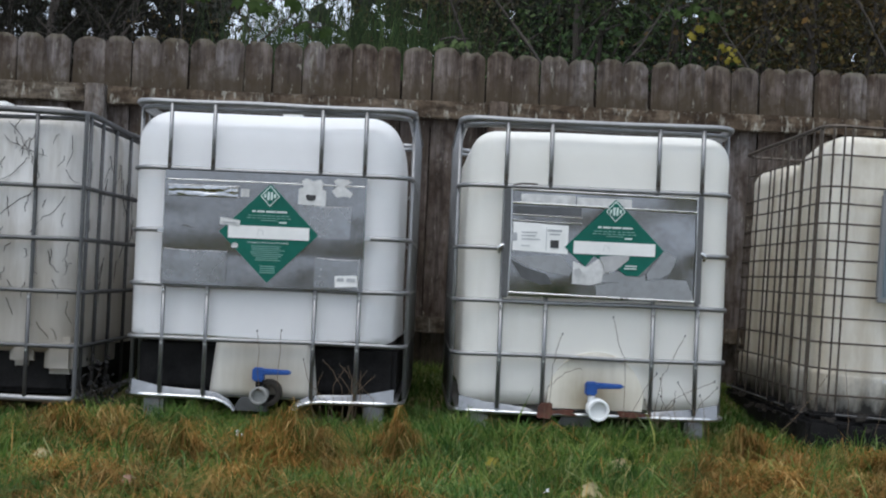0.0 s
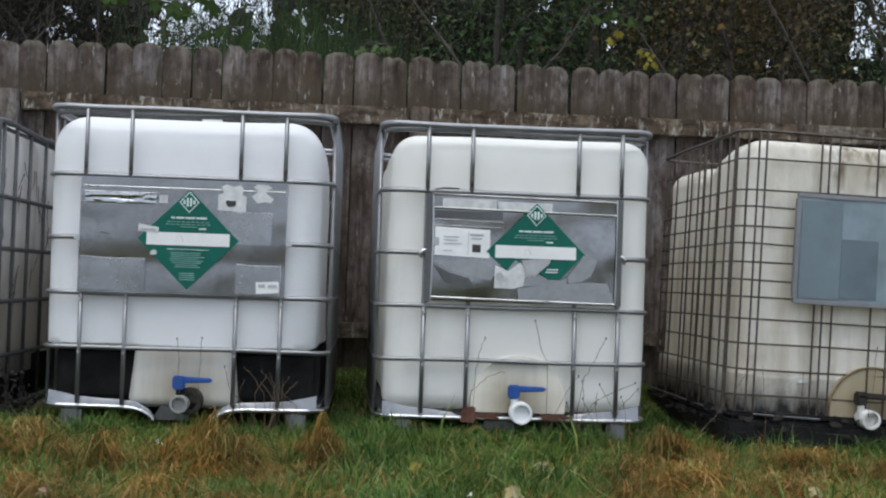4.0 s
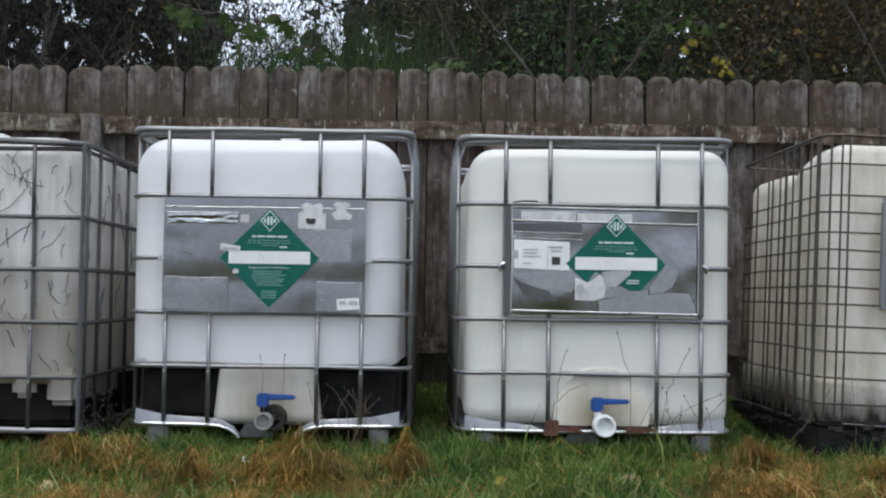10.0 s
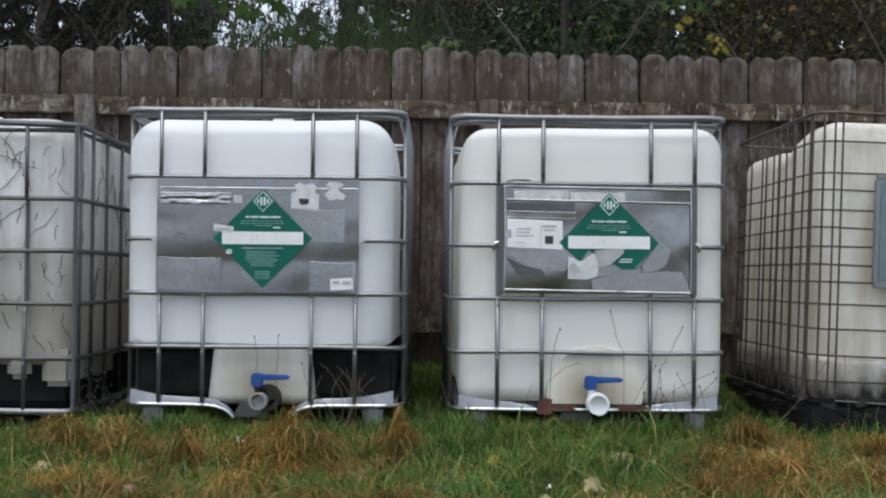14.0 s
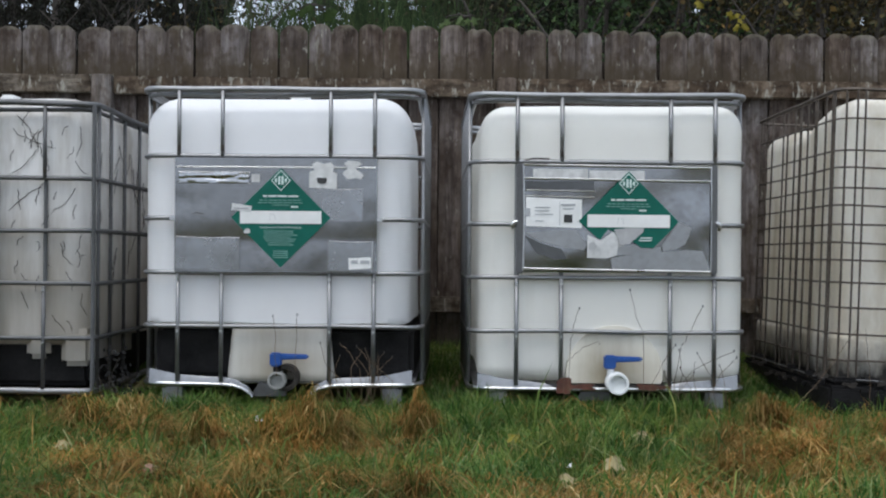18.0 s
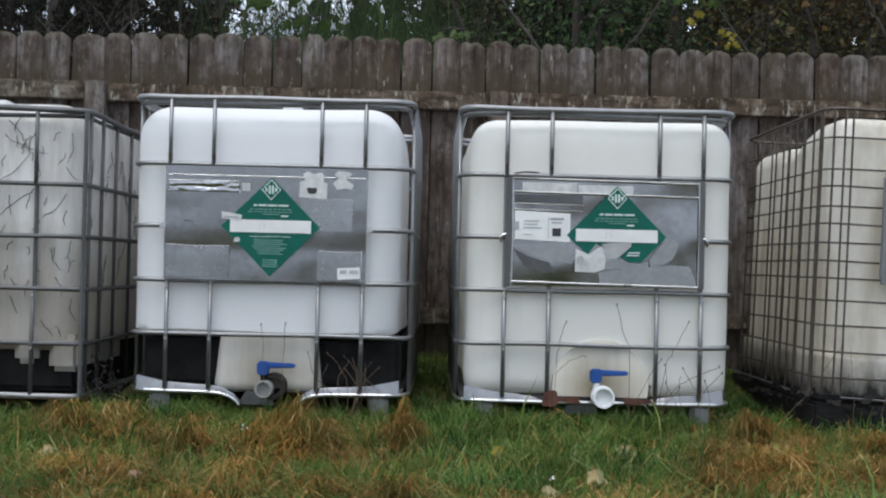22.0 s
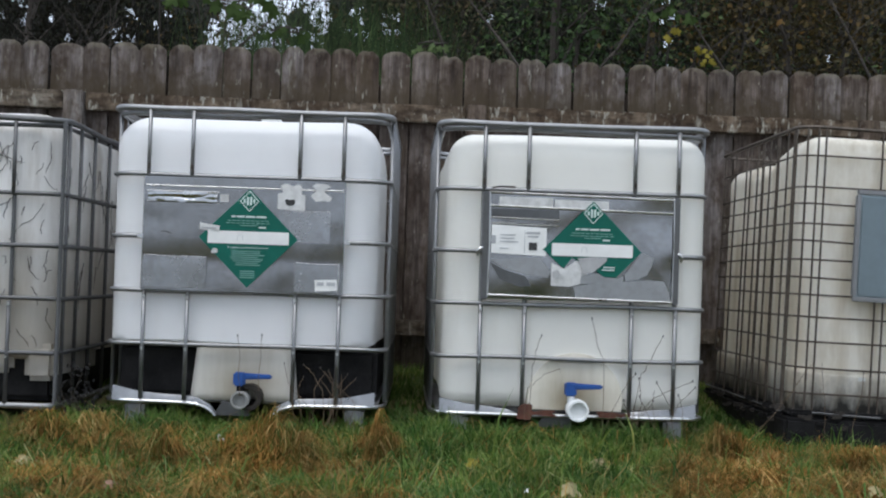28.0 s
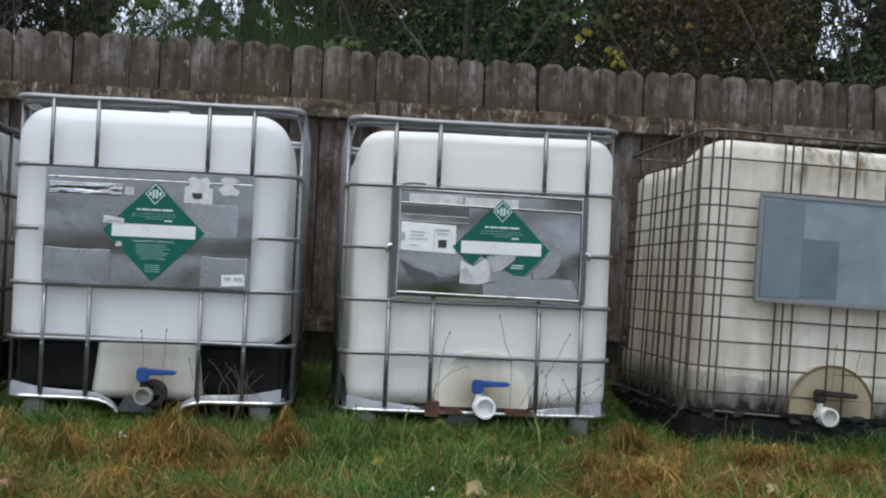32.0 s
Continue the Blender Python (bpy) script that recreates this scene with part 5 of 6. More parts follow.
    part("pallet_bar", tube([(-0.612, 0.05, zz(0.165)), (-0.612, d, zz(0.165))], 0.004, seg=6), M_GALV_DULL, t, "steel bar on the pallet edge")
    rnd = random.Random(71)
    for k in range(70):
        x, y = rnd.uniform(-0.62, 0.1), rnd.uniform(-0.06, -0.03)
        if k % 3 == 0:
            x, y = -0.625, rnd.uniform(0.0, 1.0)
        part("debris", slab(torn(0, 0, rnd.uniform(0.012, 0.03), rnd.uniform(0.006, 0.014), 700 + k, 14, 0.6), 0, 0.008), (M_COLLAR, M_BLACK)[k % 2], t, "clot of leaf mould on the pallet edge").location = (x, y, zz(rnd.uniform(0.1, 0.185)))
    valve(t, -0.098, zz(0.178), M_COLLAR, M_PIPE_OLD, 0.08, 0.034, y_face=0.0)
    part("lever", box(-0.14, 0.02, -0.05, -0.03, zz(0.25), zz(0.268), 0.006), M_COLLAR, t, "dark grey lever over the outlet")


tank_a()
tank_b()
tank_c()
tank_d()


# ---- shrubs and trees behind the fence ----
def leaf_cloud(n, place, size, rng, slim=0.45):
    verts, faces = [], []
    for _ in range(n):
        c = place(rng)
        s = size * (0.5 + rng.random())
        a, b = rng.random() * 6.283, rng.uniform(-1.2, 1.2)
        d = Vector((math.cos(a) * math.cos(b), math.sin(a) * math.cos(b), math.sin(b)))
        side = d.cross(Vector((rng.normal(), rng.normal(), rng.normal()))).normalized() * s * slim
        i = len(verts)
        m = c + d * s * 0.5
        verts += [c[:], (m + side)[:], (c + d * s)[:], (m - side)[:]]
        faces.append((i, i + 1, i + 2, i + 3))
    return verts, faces


def twig_spray(x, y, z, dx, dz, seed):
    """A bare branch with side twigs, rising out of the thicket."""
    rnd = random.Random(seed)
    t = thing("bare_branch", x, y, z, "bare dark branch with thin twigs in the thicket", "branch", "bare branches")
    end = Vector((dx, rnd.uniform(-0.1, 0.1), dz))
    part("stem", tube([(0, 0, 0), end * 0.5 + Vector((0.02, 0, -0.02)), end], 0.009, seg=6, taper=[1, 0.8, 0.3]), M_BARK, t)
    for k in range(5):
        a = end * (0.3 + 0.14 * k)
        b = a + Vector((rnd.uniform(-0.2, 0.2), rnd.uniform(-0.1, 0.1), rnd.uniform(0.05, 0.22)))
        part("twig", tube([a, a.lerp(b, 0.5) + Vector((0.01, 0, 0.01)), b], 0.0035, seg=5, taper=[1, 0.7, 0.3]), M_BARK, t)


for k, (x, y, z, dx, dz) in enumerate([(0.62, 6.05, 1.55, -0.45, 0.6), (1.75, 6.4, 1.6, -0.35, 0.5), (2.6, 6.6, 1.6, -0.5, 1.0), (3.1, 6.8, 1.6, -0.35, 1.2), (-1.9, 6.4, 1.6, 0.3, 0.35), (-1.75, 6.4, 1.5, -0.4, 0.4), (-1.3, 6.8, 1.7, 0.55, 0.4), (0.25, 6.8, 1.6, -0.3, 0.8), (0.9, 6.6, 1.7, 0.35, 0.5)]):
    twig_spray(x, y, z, dx, dz, 900 + k)


def shrub(name, x, y, h, spread, leaves, size, material, seed, label, limbs=9, slim=0.45, low=0.25, clumps=40, tight=0.16):
    rng = np.random.default_rng(seed)
    g = ground_z(x, y)
    t = thing(name, x, y, g, label, "tree" if name == "tree" else "shrub", "thicket behind the fence")
    bm = tube([(0, 0, -0.1), (0.03 * spread, 0, h * 0.3), (-0.04 * spread, 0.03, h * 0.65), (0.05, 0, h * 0.98)], 0.008 + 0.008 * h, seg=7, taper=[1.2, 1, 0.6, 0.15])
    part("trunk", bm, M_BARK, t)
    ends = []
    for k in range(limbs):
        bl = bmesh.new()
        f = 0.15 + 0.8 * rng.random()
        a = rng.random() * 6.283
        r = spread * (0.4 + 0.7 * rng.random()) * (1.1 - 0.5 * f)
        p0 = Vector((0, 0, h * f * 0.85))
        p2 = p0 + Vector((math.cos(a) * r, math.sin(a) * r, h * 0.25 * rng.random() + 0.1))
        p1 = p0.lerp(p2, 0.5) + Vector((rng.normal() * 0.06, rng.normal() * 0.06, -0.05))
        tube([p0, p1, p2], 0.012, seg=5, taper=[1, 0.6, 0.2], bm=bl)
        ends += [p1, p2]
        for q in range(6):
            u = p1.lerp(p2, rng.random())
            e = u + Vector((rng.normal() * 0.25, rng.normal() * 0.2, abs(rng.normal()) * 0.35))
            tube([u, u.lerp(e, 0.5) + Vector((0.02, 0, 0.02)), e], 0.004, seg=4, taper=[1, 0.7, 0.2], bm=bl)
            ends.append(e)
        part("limb", bl, M_BARK, t)
    cl = [Vector((rng.normal() * spread * 0.55, rng.normal() * spread * 0.45, h * (low + (1 - low) * rng.random()))) for _ in range(clumps)] + ends
    rad = [tight * (0.5 + rng.random()) for _ in cl]

    def place(g2):
        k = g2.integers(len(cl))
        return cl[k] + Vector((g2.normal(), g2.normal(), g2.normal())) * rad[k]

    verts, faces = leaf_cloud(leaves, place, size, rng, slim)
    me = bpy.data.meshes.new("crown")
    me.from_pydata(verts, [], faces)
    me.materials.append(material)
    c = new("crown", me)
    c.parent = t
    return t


DARK = "dark dense evergreen shrub behind the fence"
OLIVE = "olive-leaved shrub behind the fence"
for k, (x, y, h, sp, n, size, mat, lab) in enumerate([
    (-3.6, 7.4, 3.0, 0.7, 11000, 0.024, M_LEAF_SHADED, DARK),
    (-2.9, 8.2, 3.2, 0.6, 8000, 0.024, M_LEAF_SHADED, DARK),
    (-2.3, 7.2, 2.9, 0.6, 12000, 0.023, M_LEAF_SHADED, DARK),
    (-1.25, 7.6, 2.3, 0.5, 4500, 0.023, M_LEAF_OLIVE, "thin olive-leaved shrub with sky between its twigs"),
    (0.1, 7.6, 3.0, 0.6, 9000, 0.025, M_LEAF_DARK, DARK),
    (0.8, 7.0, 3.0, 0.6, 6500, 0.025, M_LEAF_GREEN, "green-leaved shrub behind the fence"),
    (1.5, 7.6, 3.2, 0.7, 7000, 0.027, M_LEAF_GREEN, "green-leaved shrub behind the fence"),
    (2.2, 7.1, 3.0, 0.6, 7000, 0.025, M_LEAF_OLIVE, OLIVE),
    (2.6, 7.8, 3.0, 0.5, 7000, 0.025, M_LEAF_OLIVE, OLIVE),
    (3.25, 7.4, 1.9, 0.4, 7000, 0.025, M_LEAF_GREEN, "green-leaved shrub behind the fence"),
    (4.0, 7.2, 2.9, 0.45, 11000, 0.025, M_LEAF_DARK, DARK),
    (0.95, 7.2, 2.7, 0.4, 3900, 0.028, M_LEAF_GREEN, "broad-leaved green bush behind the fence"),
    (1.9, 7.2, 2.5, 0.45, 3000, 0.026, M_LEAF_OLIVE, "bush with broad olive and ochre leaves behind the fence"),
    (2.55, 7.2, 2.5, 0.4, 2600, 0.026, M_LEAF_OLIVE, "bush with broad olive and ochre leaves behind the fence"),
    (4.5, 7.9, 2.4, 0.7, 11000, 0.025, M_LEAF_DARK, DARK),
]):
    shrub("shrub", x, y, h, sp, n, size * 1.35, mat, 100 + k, lab, slim=0.16 if n > 4000 else 0.36, tight=0.2)


def broom(x, y, h, spread, n, seed):
    """A broom bush: upright thin green switches from one crown."""
    rng = np.random.default_rng(seed)
    t = thing("broom_bush", x, y, ground_z(x, y), "bush of thin upright dark green switches against the sky", "shrub", "thicket behind the fence")
    part("trunk", tube([(0, 0, -0.1), (0.02, 0, 0.5)], 0.03, seg=7, taper=[1.2, 0.7]), M_BARK, t)
    verts, faces = [], []
    for _ in range(n):
        bx, by = rng.normal() * spread, rng.normal() * spread * 0.6
        z0 = h * (0.2 + 0.6 * rng.random())
        z1 = z0 + 0.3 + 0.4 * rng.random()
        lx, w = rng.normal() * 0.13, 0.0012 + 0.0018 * rng.random()
        i = len(verts)
        verts += [(bx - w, by, z0), (bx + w, by, z0), (bx + lx * 0.4 + w * 0.8, by + 0.02, (z0 + z1) / 2), (bx + lx * 0.4 - w * 0.8, by + 0.02, (z0 + z1) / 2), (bx + lx, by, z1)]
        faces += [(i, i + 1, i + 2, i + 3), (i + 3, i + 2, i + 4)]
    me = bpy.data.meshes.new("crown")
    me.from_pydata(verts, [], faces)
    # bushes on the left get the leaf colour with shade painted in
    me.materials.append(M_LEAF_GREEN if x > -1.5 else M_LEAF_SHADED)
    new("crown", me).parent = t


for k, (x, y, h, sp, n) in enumerate([(-0.75, 7.0, 1.95, 0.26, 3500), (-0.2, 7.3, 2.05, 0.25, 3500), (-1.9, 7.6, 2.1, 0.3, 1500), (-3.1, 7.4, 2.2, 0.35, 2500)]):
    broom(x, y, h, sp, n, 401 + k)


# far wood: feathery twigs and needles, porous to the sky in one stretch
def sky_gap(x, z, spread):
    """How open the wood is at a place, seen from the yard: 1 open sky, 0 closed."""
    g = math.exp(-((x + 1.9 * spread) / (0.62 * spread)) ** 2)
    g += 0.34 * math.exp(-((x + 0.95 * spread) / (0.5 * spread)) ** 2)
    g += 0.3 * math.exp(-((x + 3.15 * spread) / (0.3 * spread)) ** 2)
    g += 0.32 * math.exp(-((x + 4.6 * spread) / (0.5 * spread)) ** 2)
    g += 0.2 * math.exp(-((x + 0.4 * spread) / (0.3 * spread)) ** 2)
    g -= 0.08 if x > 0 else 0.0
    for cx, cz, k in ((1.8, 3.9, 0.5), (2.65, 3.8, 0.5), (3.35, 4.0, 0.45), (4.6, 3.9, 0.45)):
        g += k * math.exp(-((x - cx * spread) / (0.3 * spread)) ** 2 - ((z - cz * spread) / (0.35 * spread)) ** 2)
    g += 0.75 * math.exp(-((x - 5.95 * spread) / (0.35 * spread)) ** 2 - ((z - 3.85 * spread) / (0.45 * spread)) ** 2)
    return g


def far_wood():
    rng = np.random.default_rng(77)
    cell, x0 = 0.09, -7.5
    nx, nz = 200, 62

    def density(x, z):
        rough = 0.9 * noise.noise(Vector((x * 1.5, z * 0.9, 5.0))) + 0.8 * noise.noise(Vector((x * 5.0, z * 2.2, 8.0)))
        clear = ((x + 1.56) / 0.2) ** 2 + ((z - 3.35) / 0.5) ** 2 < 1 + 0.8 * noise.noise(Vector((x * 3, z * 3, 2)))
        return max(0.02 if clear else 0.25, 1.0 + 0.5 * rough - sky_gap(x, z, 0.83) * (0.5 + (0.25 if clear else 0)))

    dens = np.array([[density(x0 + (i + 0.5) * cell, (j + 0.5) * cell) for i in range(nx)] for j in range(nz)]).ravel()
    n = 330000
    pick = rng.choice(nx * nz, n, p=dens / dens.sum())
    c = np.stack([x0 + (pick % nx + rng.random(n)) * cell, 11.0 + 1.3 * rng.random(n), (pick // nx + rng.random(n)) * cell], 1)
    size = 0.10 * (0.4 + rng.random(n))[:, None]
    d = rng.normal(size=(n, 3)) * (0.7, 0.7, 1.5)
    d /= np.linalg.norm(d, axis=1)[:, None]
    side = np.cross(d, rng.normal(size=(n, 3)))
    side /= np.linalg.norm(side, axis=1)[:, None]
    mid = c + d * size * 0.5
    verts = np.stack([c, mid + side * size * 0.085, c + d * size, mid - side * size * 0.085], 1).reshape(-1, 3)
    me = bpy.data.meshes.new("woods")
    me.from_pydata(verts.tolist(), [], np.arange(4 * n).reshape(-1, 4).tolist())
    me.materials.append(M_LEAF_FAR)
    tagged(new("woods", me), "dark feathery wood with pale sky showing in places", "woods", kind="stuff")


far_wood()


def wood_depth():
    """Shaded depth of the wood painted as a dark sheet, open where sky shows."""
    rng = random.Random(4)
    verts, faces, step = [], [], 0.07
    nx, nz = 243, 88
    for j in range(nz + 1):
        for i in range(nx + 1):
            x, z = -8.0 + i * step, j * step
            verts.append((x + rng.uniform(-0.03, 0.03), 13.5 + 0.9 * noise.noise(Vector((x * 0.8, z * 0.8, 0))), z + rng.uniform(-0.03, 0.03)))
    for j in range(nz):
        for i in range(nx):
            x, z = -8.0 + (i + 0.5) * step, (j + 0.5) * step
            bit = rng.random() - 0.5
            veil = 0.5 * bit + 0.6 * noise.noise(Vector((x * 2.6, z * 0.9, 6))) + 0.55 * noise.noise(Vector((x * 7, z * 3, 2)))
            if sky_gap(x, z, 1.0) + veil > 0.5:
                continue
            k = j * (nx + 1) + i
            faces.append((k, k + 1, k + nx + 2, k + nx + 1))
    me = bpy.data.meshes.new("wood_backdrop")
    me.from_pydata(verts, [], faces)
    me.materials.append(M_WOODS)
    tagged(new("wood_backdrop", me), "dark sheet painted as the shaded depth behind the leaves", "woods", kind="structure")


wood_depth()


def big_leaf(size, seed):
    """A lobed, slightly cupped leaf, tip towards -z."""
    rnd = random.Random(seed)
    bm = bmesh.new()
    c = bm.verts.new((0, 0, 0))
    n, ring = 20, []
    for k in range(n):
        a = 2 * math.pi * k / n
        r = size * 0.5 * (0.42 + 0.55 * abs(math.cos(2.5 * a)) + 0.08 * rnd.random())
        ring.append(bm.verts.new((r * math.sin(a), 0.18 * r * math.sin(a) ** 2, -r * math.cos(a) - size * 0.35)))
    for k in range(n):
        bm.faces.new((c, ring[k], ring[(k + 1) % n]))
    return bm


def leafy_branch(x, y, z, leaves, material, label, size=0.1, seed=1):
    rnd = random.Random(seed)
    t = thing("branch", x, y, z, label, "branch", "leafy branches over the fence")
    pts = [Vector(p) for p in leaves]
    pts += [p + Vector((rnd.uniform(-0.6, 0.6), rnd.uniform(-0.3, 0.3), rnd.uniform(-0.6, 0.5))) * size for p in pts]
    start = Vector((pts[0].x - 0.1, 0.35, -z + 0.2))
    part("stem", tube([start, start.lerp(pts[0], 0.7) + Vector((0, 0.1, 0.1))] + [p + Vector((0, 0.03, 0.02)) for p in pts], 0.007, seg=5, taper=[1.4] + [0.8] * len(pts) + [0.3]), M_BARK, t)
    for k, p in enumerate(pts):
        ob = part("leaf", big_leaf(size * rnd.uniform(0.8, 1.2), seed * 10 + k), material, t)
        ob.matrix_basis = pose(p.x, p.y, p.z, rnd.uniform(-30, 25), rnd.uniform(-50, 50), rnd.uniform(-40, 40))


leafy_branch(-1.05, 6.25, 1.98, [(-0.3, 0, 0.12), (-0.22, -0.03, 0.1), (-0.2, 0, 0.06), (-0.05, 0, 0.08), (-0.02, 0.02, 0.03), (0.1, 0, 0.0), (0.16, -0.04, -0.02), (0.24, 0, 0.07), (0.28, 0.02, 0.02)], M_LEAF_BROAD, "branch of broad green lobed leaves over the fence", 0.08, 3)
leafy_branch(-0.68, 6.15, 1.82, [(-0.06, 0, 0.03), (0.0, 0, 0.05), (0.07, 0, 0.02)], M_LEAF_BROAD, "low spray of green leaves at the fence top", 0.06, 4)
leafy_branch(1.3, 6.25, 2.0, [(-0.09, 0, 0.03), (-0.03, 0, 0.06), (0.03, 0, 0.04), (0.09, 0, 0.05), (0.12, 0, 0.03)], M_LEAF_BROAD, "small spray of green leaves over the fence", 0.055, 5)
leafy_branch(1.31, 6.2, 1.92, [(0.0, 0, 0.04), (-0.015, 0, -0.01)], M_LEAF_YELLOW, "two yellowing leaves on a thin branch", 0.045, 6)
leafy_branch(1.43, 6.0, 1.77, [(-0.035, 0, 0.055), (-0.01, 0, 0.045), (0.025, 0, 0.04), (0.03, 0, 0.0), (0.0, -0.01, -0.005), (0.045, 0, -0.015)], M_LEAF_YELLOW, "sprig of bright yellow leaves at the fence top", 0.03, 7)
leafy_branch(0.06, 5.95, 1.75, [(-0.06, 0, 0.02), (0.0, 0, 0.03), (0.05, 0, 0.02)], M_LEAF_GREEN, "grey-green leaves lying on the fence top", 0.045, 8)


# ---- tree line behind the camera, which closes the view and shows in the metal ----
def tree_line():
    verts, faces = [], []
    cols, rows = 60, 10
    for j in range(rows + 1):
        for i in range(cols + 1):
            a = math.pi * (1.0 + i / cols)
            n = noise.noise(Vector((i * 0.35, j * 0.5, 0)))
            r = 70 + 5 * n
            top = 2.5 + 1.2 * noise.noise(Vector((i * 0.5, 3, 1)))
            verts.append((r * math.cos(a) * 1.3, 4 + r * math.sin(a), -0.3 + top * j / rows))
    for j in range(rows):
        for i in range(cols):
            k = j * (cols + 1) + i
            faces.append((k, k + 1, k + cols + 2, k + cols + 1))
    me = bpy.data.meshes.new("backdrop")
    me.from_pydata(verts, [], faces)
    me.materials.append(M_WOODS)
    tagged(new("backdrop", me), "dark tree line across the yard", "tree line", kind="structure")


tree_line()


# ---- dead vine stems on the grimy tank, weeds, fallen leaves ----
def stem(path, r, label, category="weed", name="dead_stem", material=None, group=""):
    t = part(name, tube(path, r, seg=5, taper=[1.0] * (len(path) - 1) + [0.4]), material or M_TWIG, None)
    tagged(t, label, category, group)
    return t


def curve_between(a, b, sag, n=6, seed=0):
    rnd = random.Random(seed)
    a, b = Vector(a), Vector(b)
    side = Vector((b.z - a.z, 0, a.x - b.x)).normalized()
    return [a.lerp(b, k / n) + side * sag * math.sin(math.pi * k / n) + Vector((rnd.uniform(-1, 1), 0, rnd.uniform(-1, 1))) * 0.004 for k in range(n + 1)]


VINES = [((-1.70, 1.08), (-1.665, 0.93), 0.01), ((-1.57, 1.11), (-1.50, 1.0), -0.01), ((-1.59, 1.06), (-1.43, 0.995), 0.01), ((-1.46, 1.10), (-1.5, 0.98), 0.012),
         ((-1.50, 0.99), (-1.60, 0.90), -0.012), ((-1.49, 1.0), (-1.475, 0.94), 0.0), ((-1.345, 1.07), (-1.36, 0.96), -0.015), ((-1.36, 0.95), (-1.31, 0.9), 0.008),
         ((-1.48, 0.85), (-1.60, 0.76), 0.015), ((-1.47, 0.87), (-1.50, 0.79), 0.01), ((-1.36, 0.85), (-1.45, 0.76), -0.012), ((-1.41, 0.65), (-1.36, 0.57), 0.015),
         ((-1.44, 0.39), (-1.39, 0.33), 0.0), ((-1.33, 0.47), (-1.31, 0.39), 0.012), ((-1.565, 0.84), (-1.555, 0.77), 0.004), ((-1.53, 1.13), (-1.55, 1.07), 0.01)]
vr = random.Random(12)
for k in range(26):
    x0, z0 = vr.uniform(-1.6, -1.29), vr.choice((0.42, 0.6, 0.8, 1.0)) + vr.uniform(-0.07, 0.09)
    VINES.append(((x0, z0), (x0 + vr.uniform(-0.03, 0.03), z0 - vr.uniform(0.02, 0.07)), vr.uniform(-0.01, 0.01)))
for k, ((x0, z0), (x1, z1), sag) in enumerate(VINES):
    stem(curve_between((x0 + 0.02, 4.4195, z0), (x1 + 0.02, 4.4195, z1), sag, 6, k), 0.0014, "dead black vine tendril stuck to the grimy tank", "vine", "vine_tendril", M_BARK, "dead tendrils")
for k in range(22):
    y0, z0 = vr.uniform(4.5, 5.2), vr.uniform(0.45, 1.12)
    y1, z1 = y0 + vr.uniform(-0.12, 0.12), z0 - vr.uniform(0.05, 0.16)
    mid = ((y0 + y1) / 2 + vr.uniform(-0.03, 0.03), (z0 + z1) / 2)
    stem([(-1.276, y0, z0), (-1.274, mid[0], mid[1]), (-1.276, y1, z1)], 0.0016, "dead black vine tendril stuck to the grimy tank", "vine", "vine_tendril", M_BARK, "dead tendrils")


def weed(pts, y, seed, head=True):
    """A thin dry stem through the points (x, z), with a small seed head."""
    rnd = random.Random(seed)
    path = []
    for (xa, za), (xb, zb) in zip(pts, pts[1:]):
        for k in range(4):
            f = k / 4
            path.append((xa + (xb - xa) * f + rnd.uniform(-0.004, 0.004), y + rnd.uniform(-0.004, 0.004), za + (zb - za) * f))
    path.append((pts[-1][0], y, pts[-1][1]))
    t = thing("weed_stem", pts[0][0], y, 0, "thin dry weed stem in front of a tank", "weed", "dry weed stems")
    local = [(x - pts[0][0], yy - y, z) for x, yy, z in path]
    part("stalk", tube(local, 0.001, seg=5, taper=[1.0] * (len(local) - 1) + [0.5]), M_TWIG, t)
    if head:
        ex, ey, ez = local[-1]
        part("seed_head", tube([(ex, ey, ez - 0.004), (ex, ey, ez + 0.002), (ex + 0.001, ey, ez + 0.006)], 0.0026, seg=6, taper=[0.4, 1, 0.3]), M_BARK, t)


def dead_clump(x, y, z0, z1, n, seed):
    """A dark tangle of dead leaves and stems caught between two cages."""
    rng = np.random.default_rng(seed)
    t = thing("dead_weed", x, y, 0, "dark withered weed tangled between two cages", "weed", "withered weeds")
    base = Vector((0, 0, ground_z(x, y)))
    for k in range(7):
        tip = Vector((rng.normal() * 0.05, rng.normal() * 0.06, z0 + (z1 - z0) * rng.random()))
        bend = base.lerp(tip, 0.55) + Vector((rng.normal() * 0.02, rng.normal() * 0.02, 0.02))
        part("stalk", tube([base, bend, tip], 0.0022, seg=5, taper=[1, 0.8, 0.4]), M_BARK, t)
    verts, faces = leaf_cloud(n, lambda g: Vector((g.normal() * 0.035, g.normal() * 0.05, z0 + (z1 - z0) * g.random())), 0.022, rng, 0.22)
    me = bpy.data.meshes.new("leaves")
    me.from_pydata(verts, [], faces)
    me.materials.append(M_BLACK)
    new("leaves", me).parent = t


dead_clump(-1.19, 4.42, 0.1, 0.27, 90, 5)
dead_clump(-1.13, 4.36, 0.08, 0.2, 50, 6)


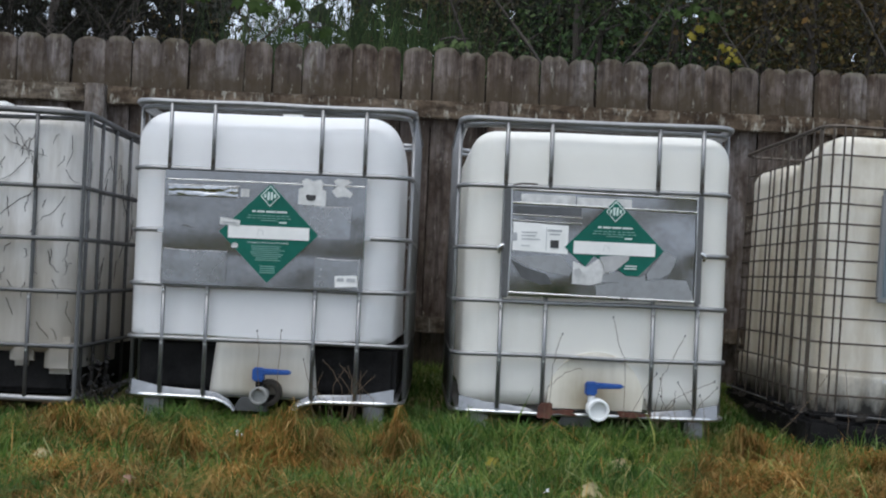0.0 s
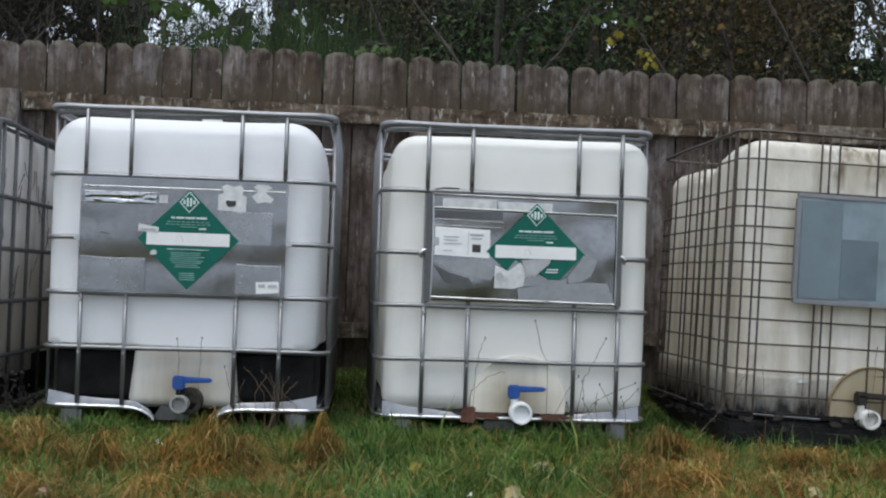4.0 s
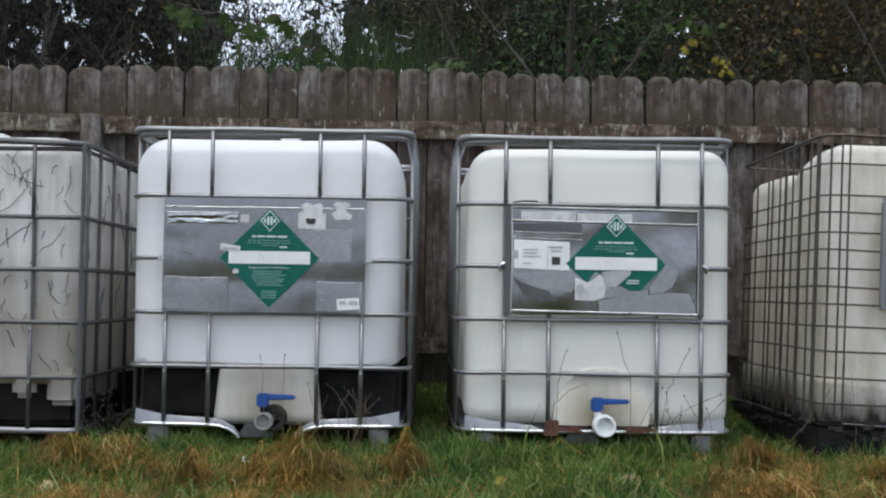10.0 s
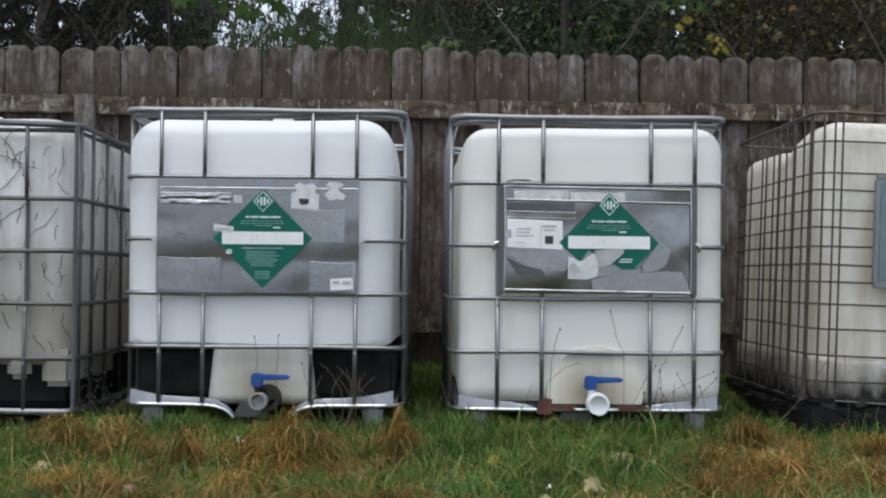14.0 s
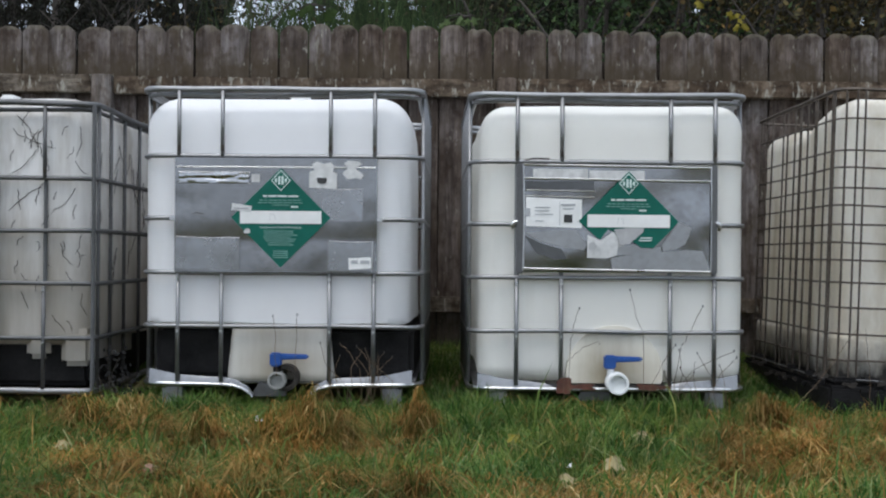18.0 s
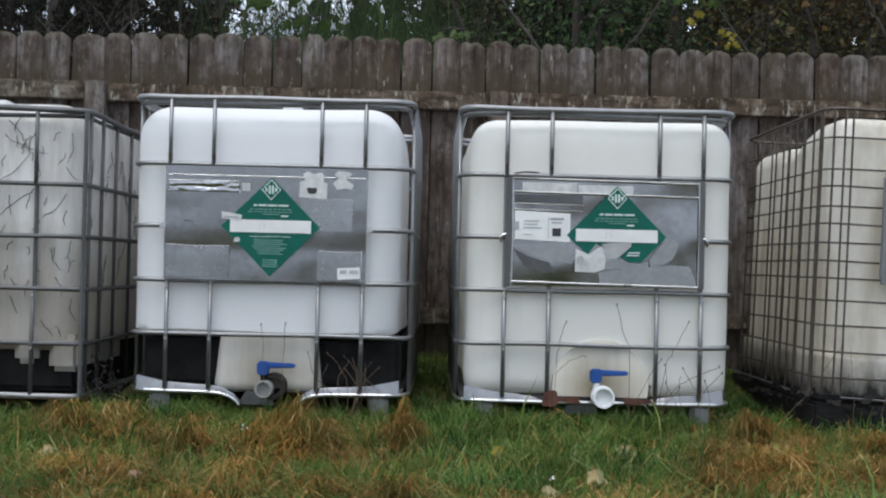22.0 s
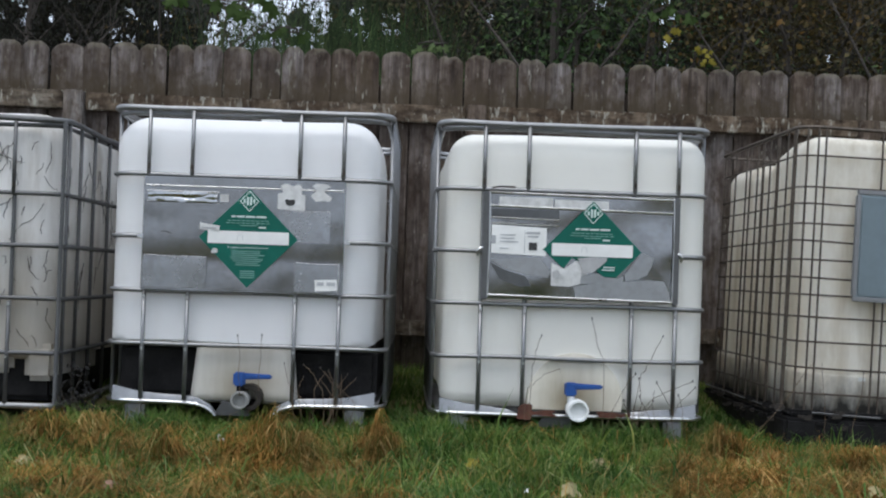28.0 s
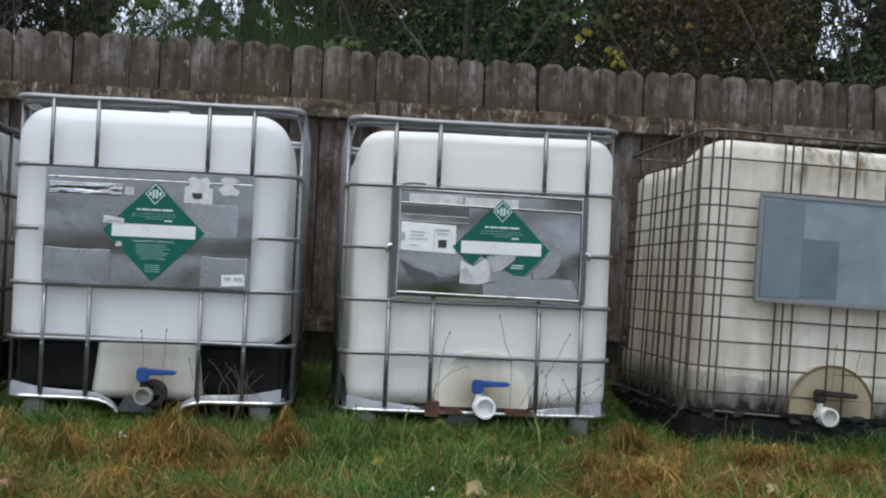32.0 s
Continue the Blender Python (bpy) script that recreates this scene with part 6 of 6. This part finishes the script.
WEEDS = [
    [(0.70, 0.05), (0.69, 0.36), (0.667, 0.42), (0.646, 0.5)], [(0.43, 0.06), (0.44, 0.31), (0.45, 0.38), (0.47, 0.435)], [(0.78, 0.06), (0.83, 0.31), (0.865, 0.37), (0.9, 0.445)],
    [(0.41, 0.08), (0.43, 0.25), (0.483, 0.3), (0.537, 0.32), (0.541, 0.31)], [(0.70, 0.1), (0.76, 0.25), (0.806, 0.31)], [(0.79, 0.1), (0.86, 0.22), (0.93, 0.255), (1.01, 0.29)],
    [(0.92, 0.1), (0.96, 0.21), (1.02, 0.268)], [(0.88, 0.09), (0.87, 0.21), (0.876, 0.255)], [(-0.587, 0.19), (-0.592, 0.325), (-0.6, 0.4)], [(-0.52, 0.21), (-0.517, 0.365), (-0.515, 0.405)],
    [(-0.287, 0.09), (-0.297, 0.22), (-0.33, 0.277), (-0.365, 0.306)], [(-0.325, 0.1), (-0.322, 0.22), (-0.287, 0.287)], [(-0.365, 0.1), (-0.384, 0.217), (-0.365, 0.263)], [(-0.267, 0.1), (-0.257, 0.24), (-0.277, 0.288)],
    [(1.2, 0.06), (1.33, 0.22), (1.44, 0.37)], [(1.49, 0.1), (1.482, 0.24), (1.47, 0.37)], [(1.58, 0.12), (1.61, 0.25), (1.62, 0.34)], [(1.86, 0.19), (1.885, 0.33), (1.89, 0.44)], [(1.95, 0.25), (1.97, 0.36), (1.98, 0.43)]]
wr = random.Random(33)
for k in range(16):
    x0 = wr.uniform(-0.4, -0.18) if k < 9 else wr.uniform(0.8, 1.08)
    z1 = wr.uniform(0.18, 0.31)
    WEEDS.append([(x0, 0.09), (x0 + wr.uniform(-0.04, 0.04), z1 * 0.7), (x0 + wr.uniform(-0.08, 0.08), z1)])
for k, pts in enumerate(WEEDS):
    weed(pts, 4.27, 60 + k, k % 4 != 3)


def fallen_leaf(x, y, size, material, label, seed, tilt=25):
    bm = big_leaf(size * 0.72, seed)
    for v in bm.verts:
        v.co.y += 0.3 * abs(v.co.x) + 0.12 * size * noise.noise(v.co * 60 + Vector((seed, 0, 0)))
    ob = part("fallen_leaf", bm, material, None)
    rnd = random.Random(seed)
    ob.matrix_basis = pose(x, y, ground_z(x, y) + 0.045 + size * 0.1, -50 - tilt * 0.4, rnd.uniform(-25, 25), rnd.uniform(-50, 50))
    tagged(ob, label, "leaf", "fallen leaves")


for k, (x, y, size, mat, label) in enumerate([
    (-0.6, 3.97, 0.06, M_PAPER_OLD, "small whitish dead leaf on the grass"), (-0.73, 3.06, 0.07, M_FALLEN_PINK, "pinkish curled dead leaf on the grass"),
    (-0.44, 3.04, 0.13, M_FALLEN_RED, "large red-brown dead leaf on the grass"), (0.57, 3.61, 0.11, M_FALLEN, "pale yellow-grey dead leaf on the grass"),
    (0.44, 3.2, 0.09, M_FALLEN, "pale buff dead leaf on the grass"), (0.29, 2.96, 0.06, M_FALLEN, "upright buff dead leaf on the grass"),
    (0.21, 3.6, 0.08, M_LEAF_YELLOW, "curled yellow leaf on the grass"), (1.3, 3.32, 0.07, M_FALLEN, "pale buff dead leaf on the grass"),
    (1.28, 3.14, 0.08, M_FALLEN, "pale buff dead leaf on the grass"), (-0.19, 2.65, 0.1, M_FALLEN_PINK, "curled buff dead leaf on the grass"),
    (-1.06, 3.42, 0.07, M_FALLEN, "pale buff dead leaf on the grass"), (0.32, 3.13, 0.03, M_PAPER_OLD, "white curled scrap of leaf on the grass")]):
    fallen_leaf(x, y, size, mat, label, 500 + k)


def flower(x, y, seed):
    z = ground_z(x, y)
    t = thing("yellow_flower", x, y, z, "tiny yellow wildflower in the grass", "flower", "yellow flowers")
    part("stalk", tube([(0, 0, 0), (0.004, 0, 0.05), (0, 0, 0.085)], 0.0015, seg=4), M_GRASS, t)
    bm = bmesh.new()
    for k in range(5):
        a = 2 * math.pi * k / 5
        vs = [(0, 0, 0.085), (0.007 * math.cos(a - 0.5), 0.007 * math.sin(a - 0.5), 0.089), (0.012 * math.cos(a), 0.012 * math.sin(a), 0.093), (0.007 * math.cos(a + 0.5), 0.007 * math.sin(a + 0.5), 0.089)]
        bm.faces.new([bm.verts.new(v) for v in vs])
    part("blossom", bm, M_LEAF_YELLOW, t, "bright yellow blossom")


for k, (x, y) in enumerate([(0.02, 4.15), (0.21, 4.14), (0.0, 3.6), (-1.05, 4.0)]):
    flower(x, y, k)
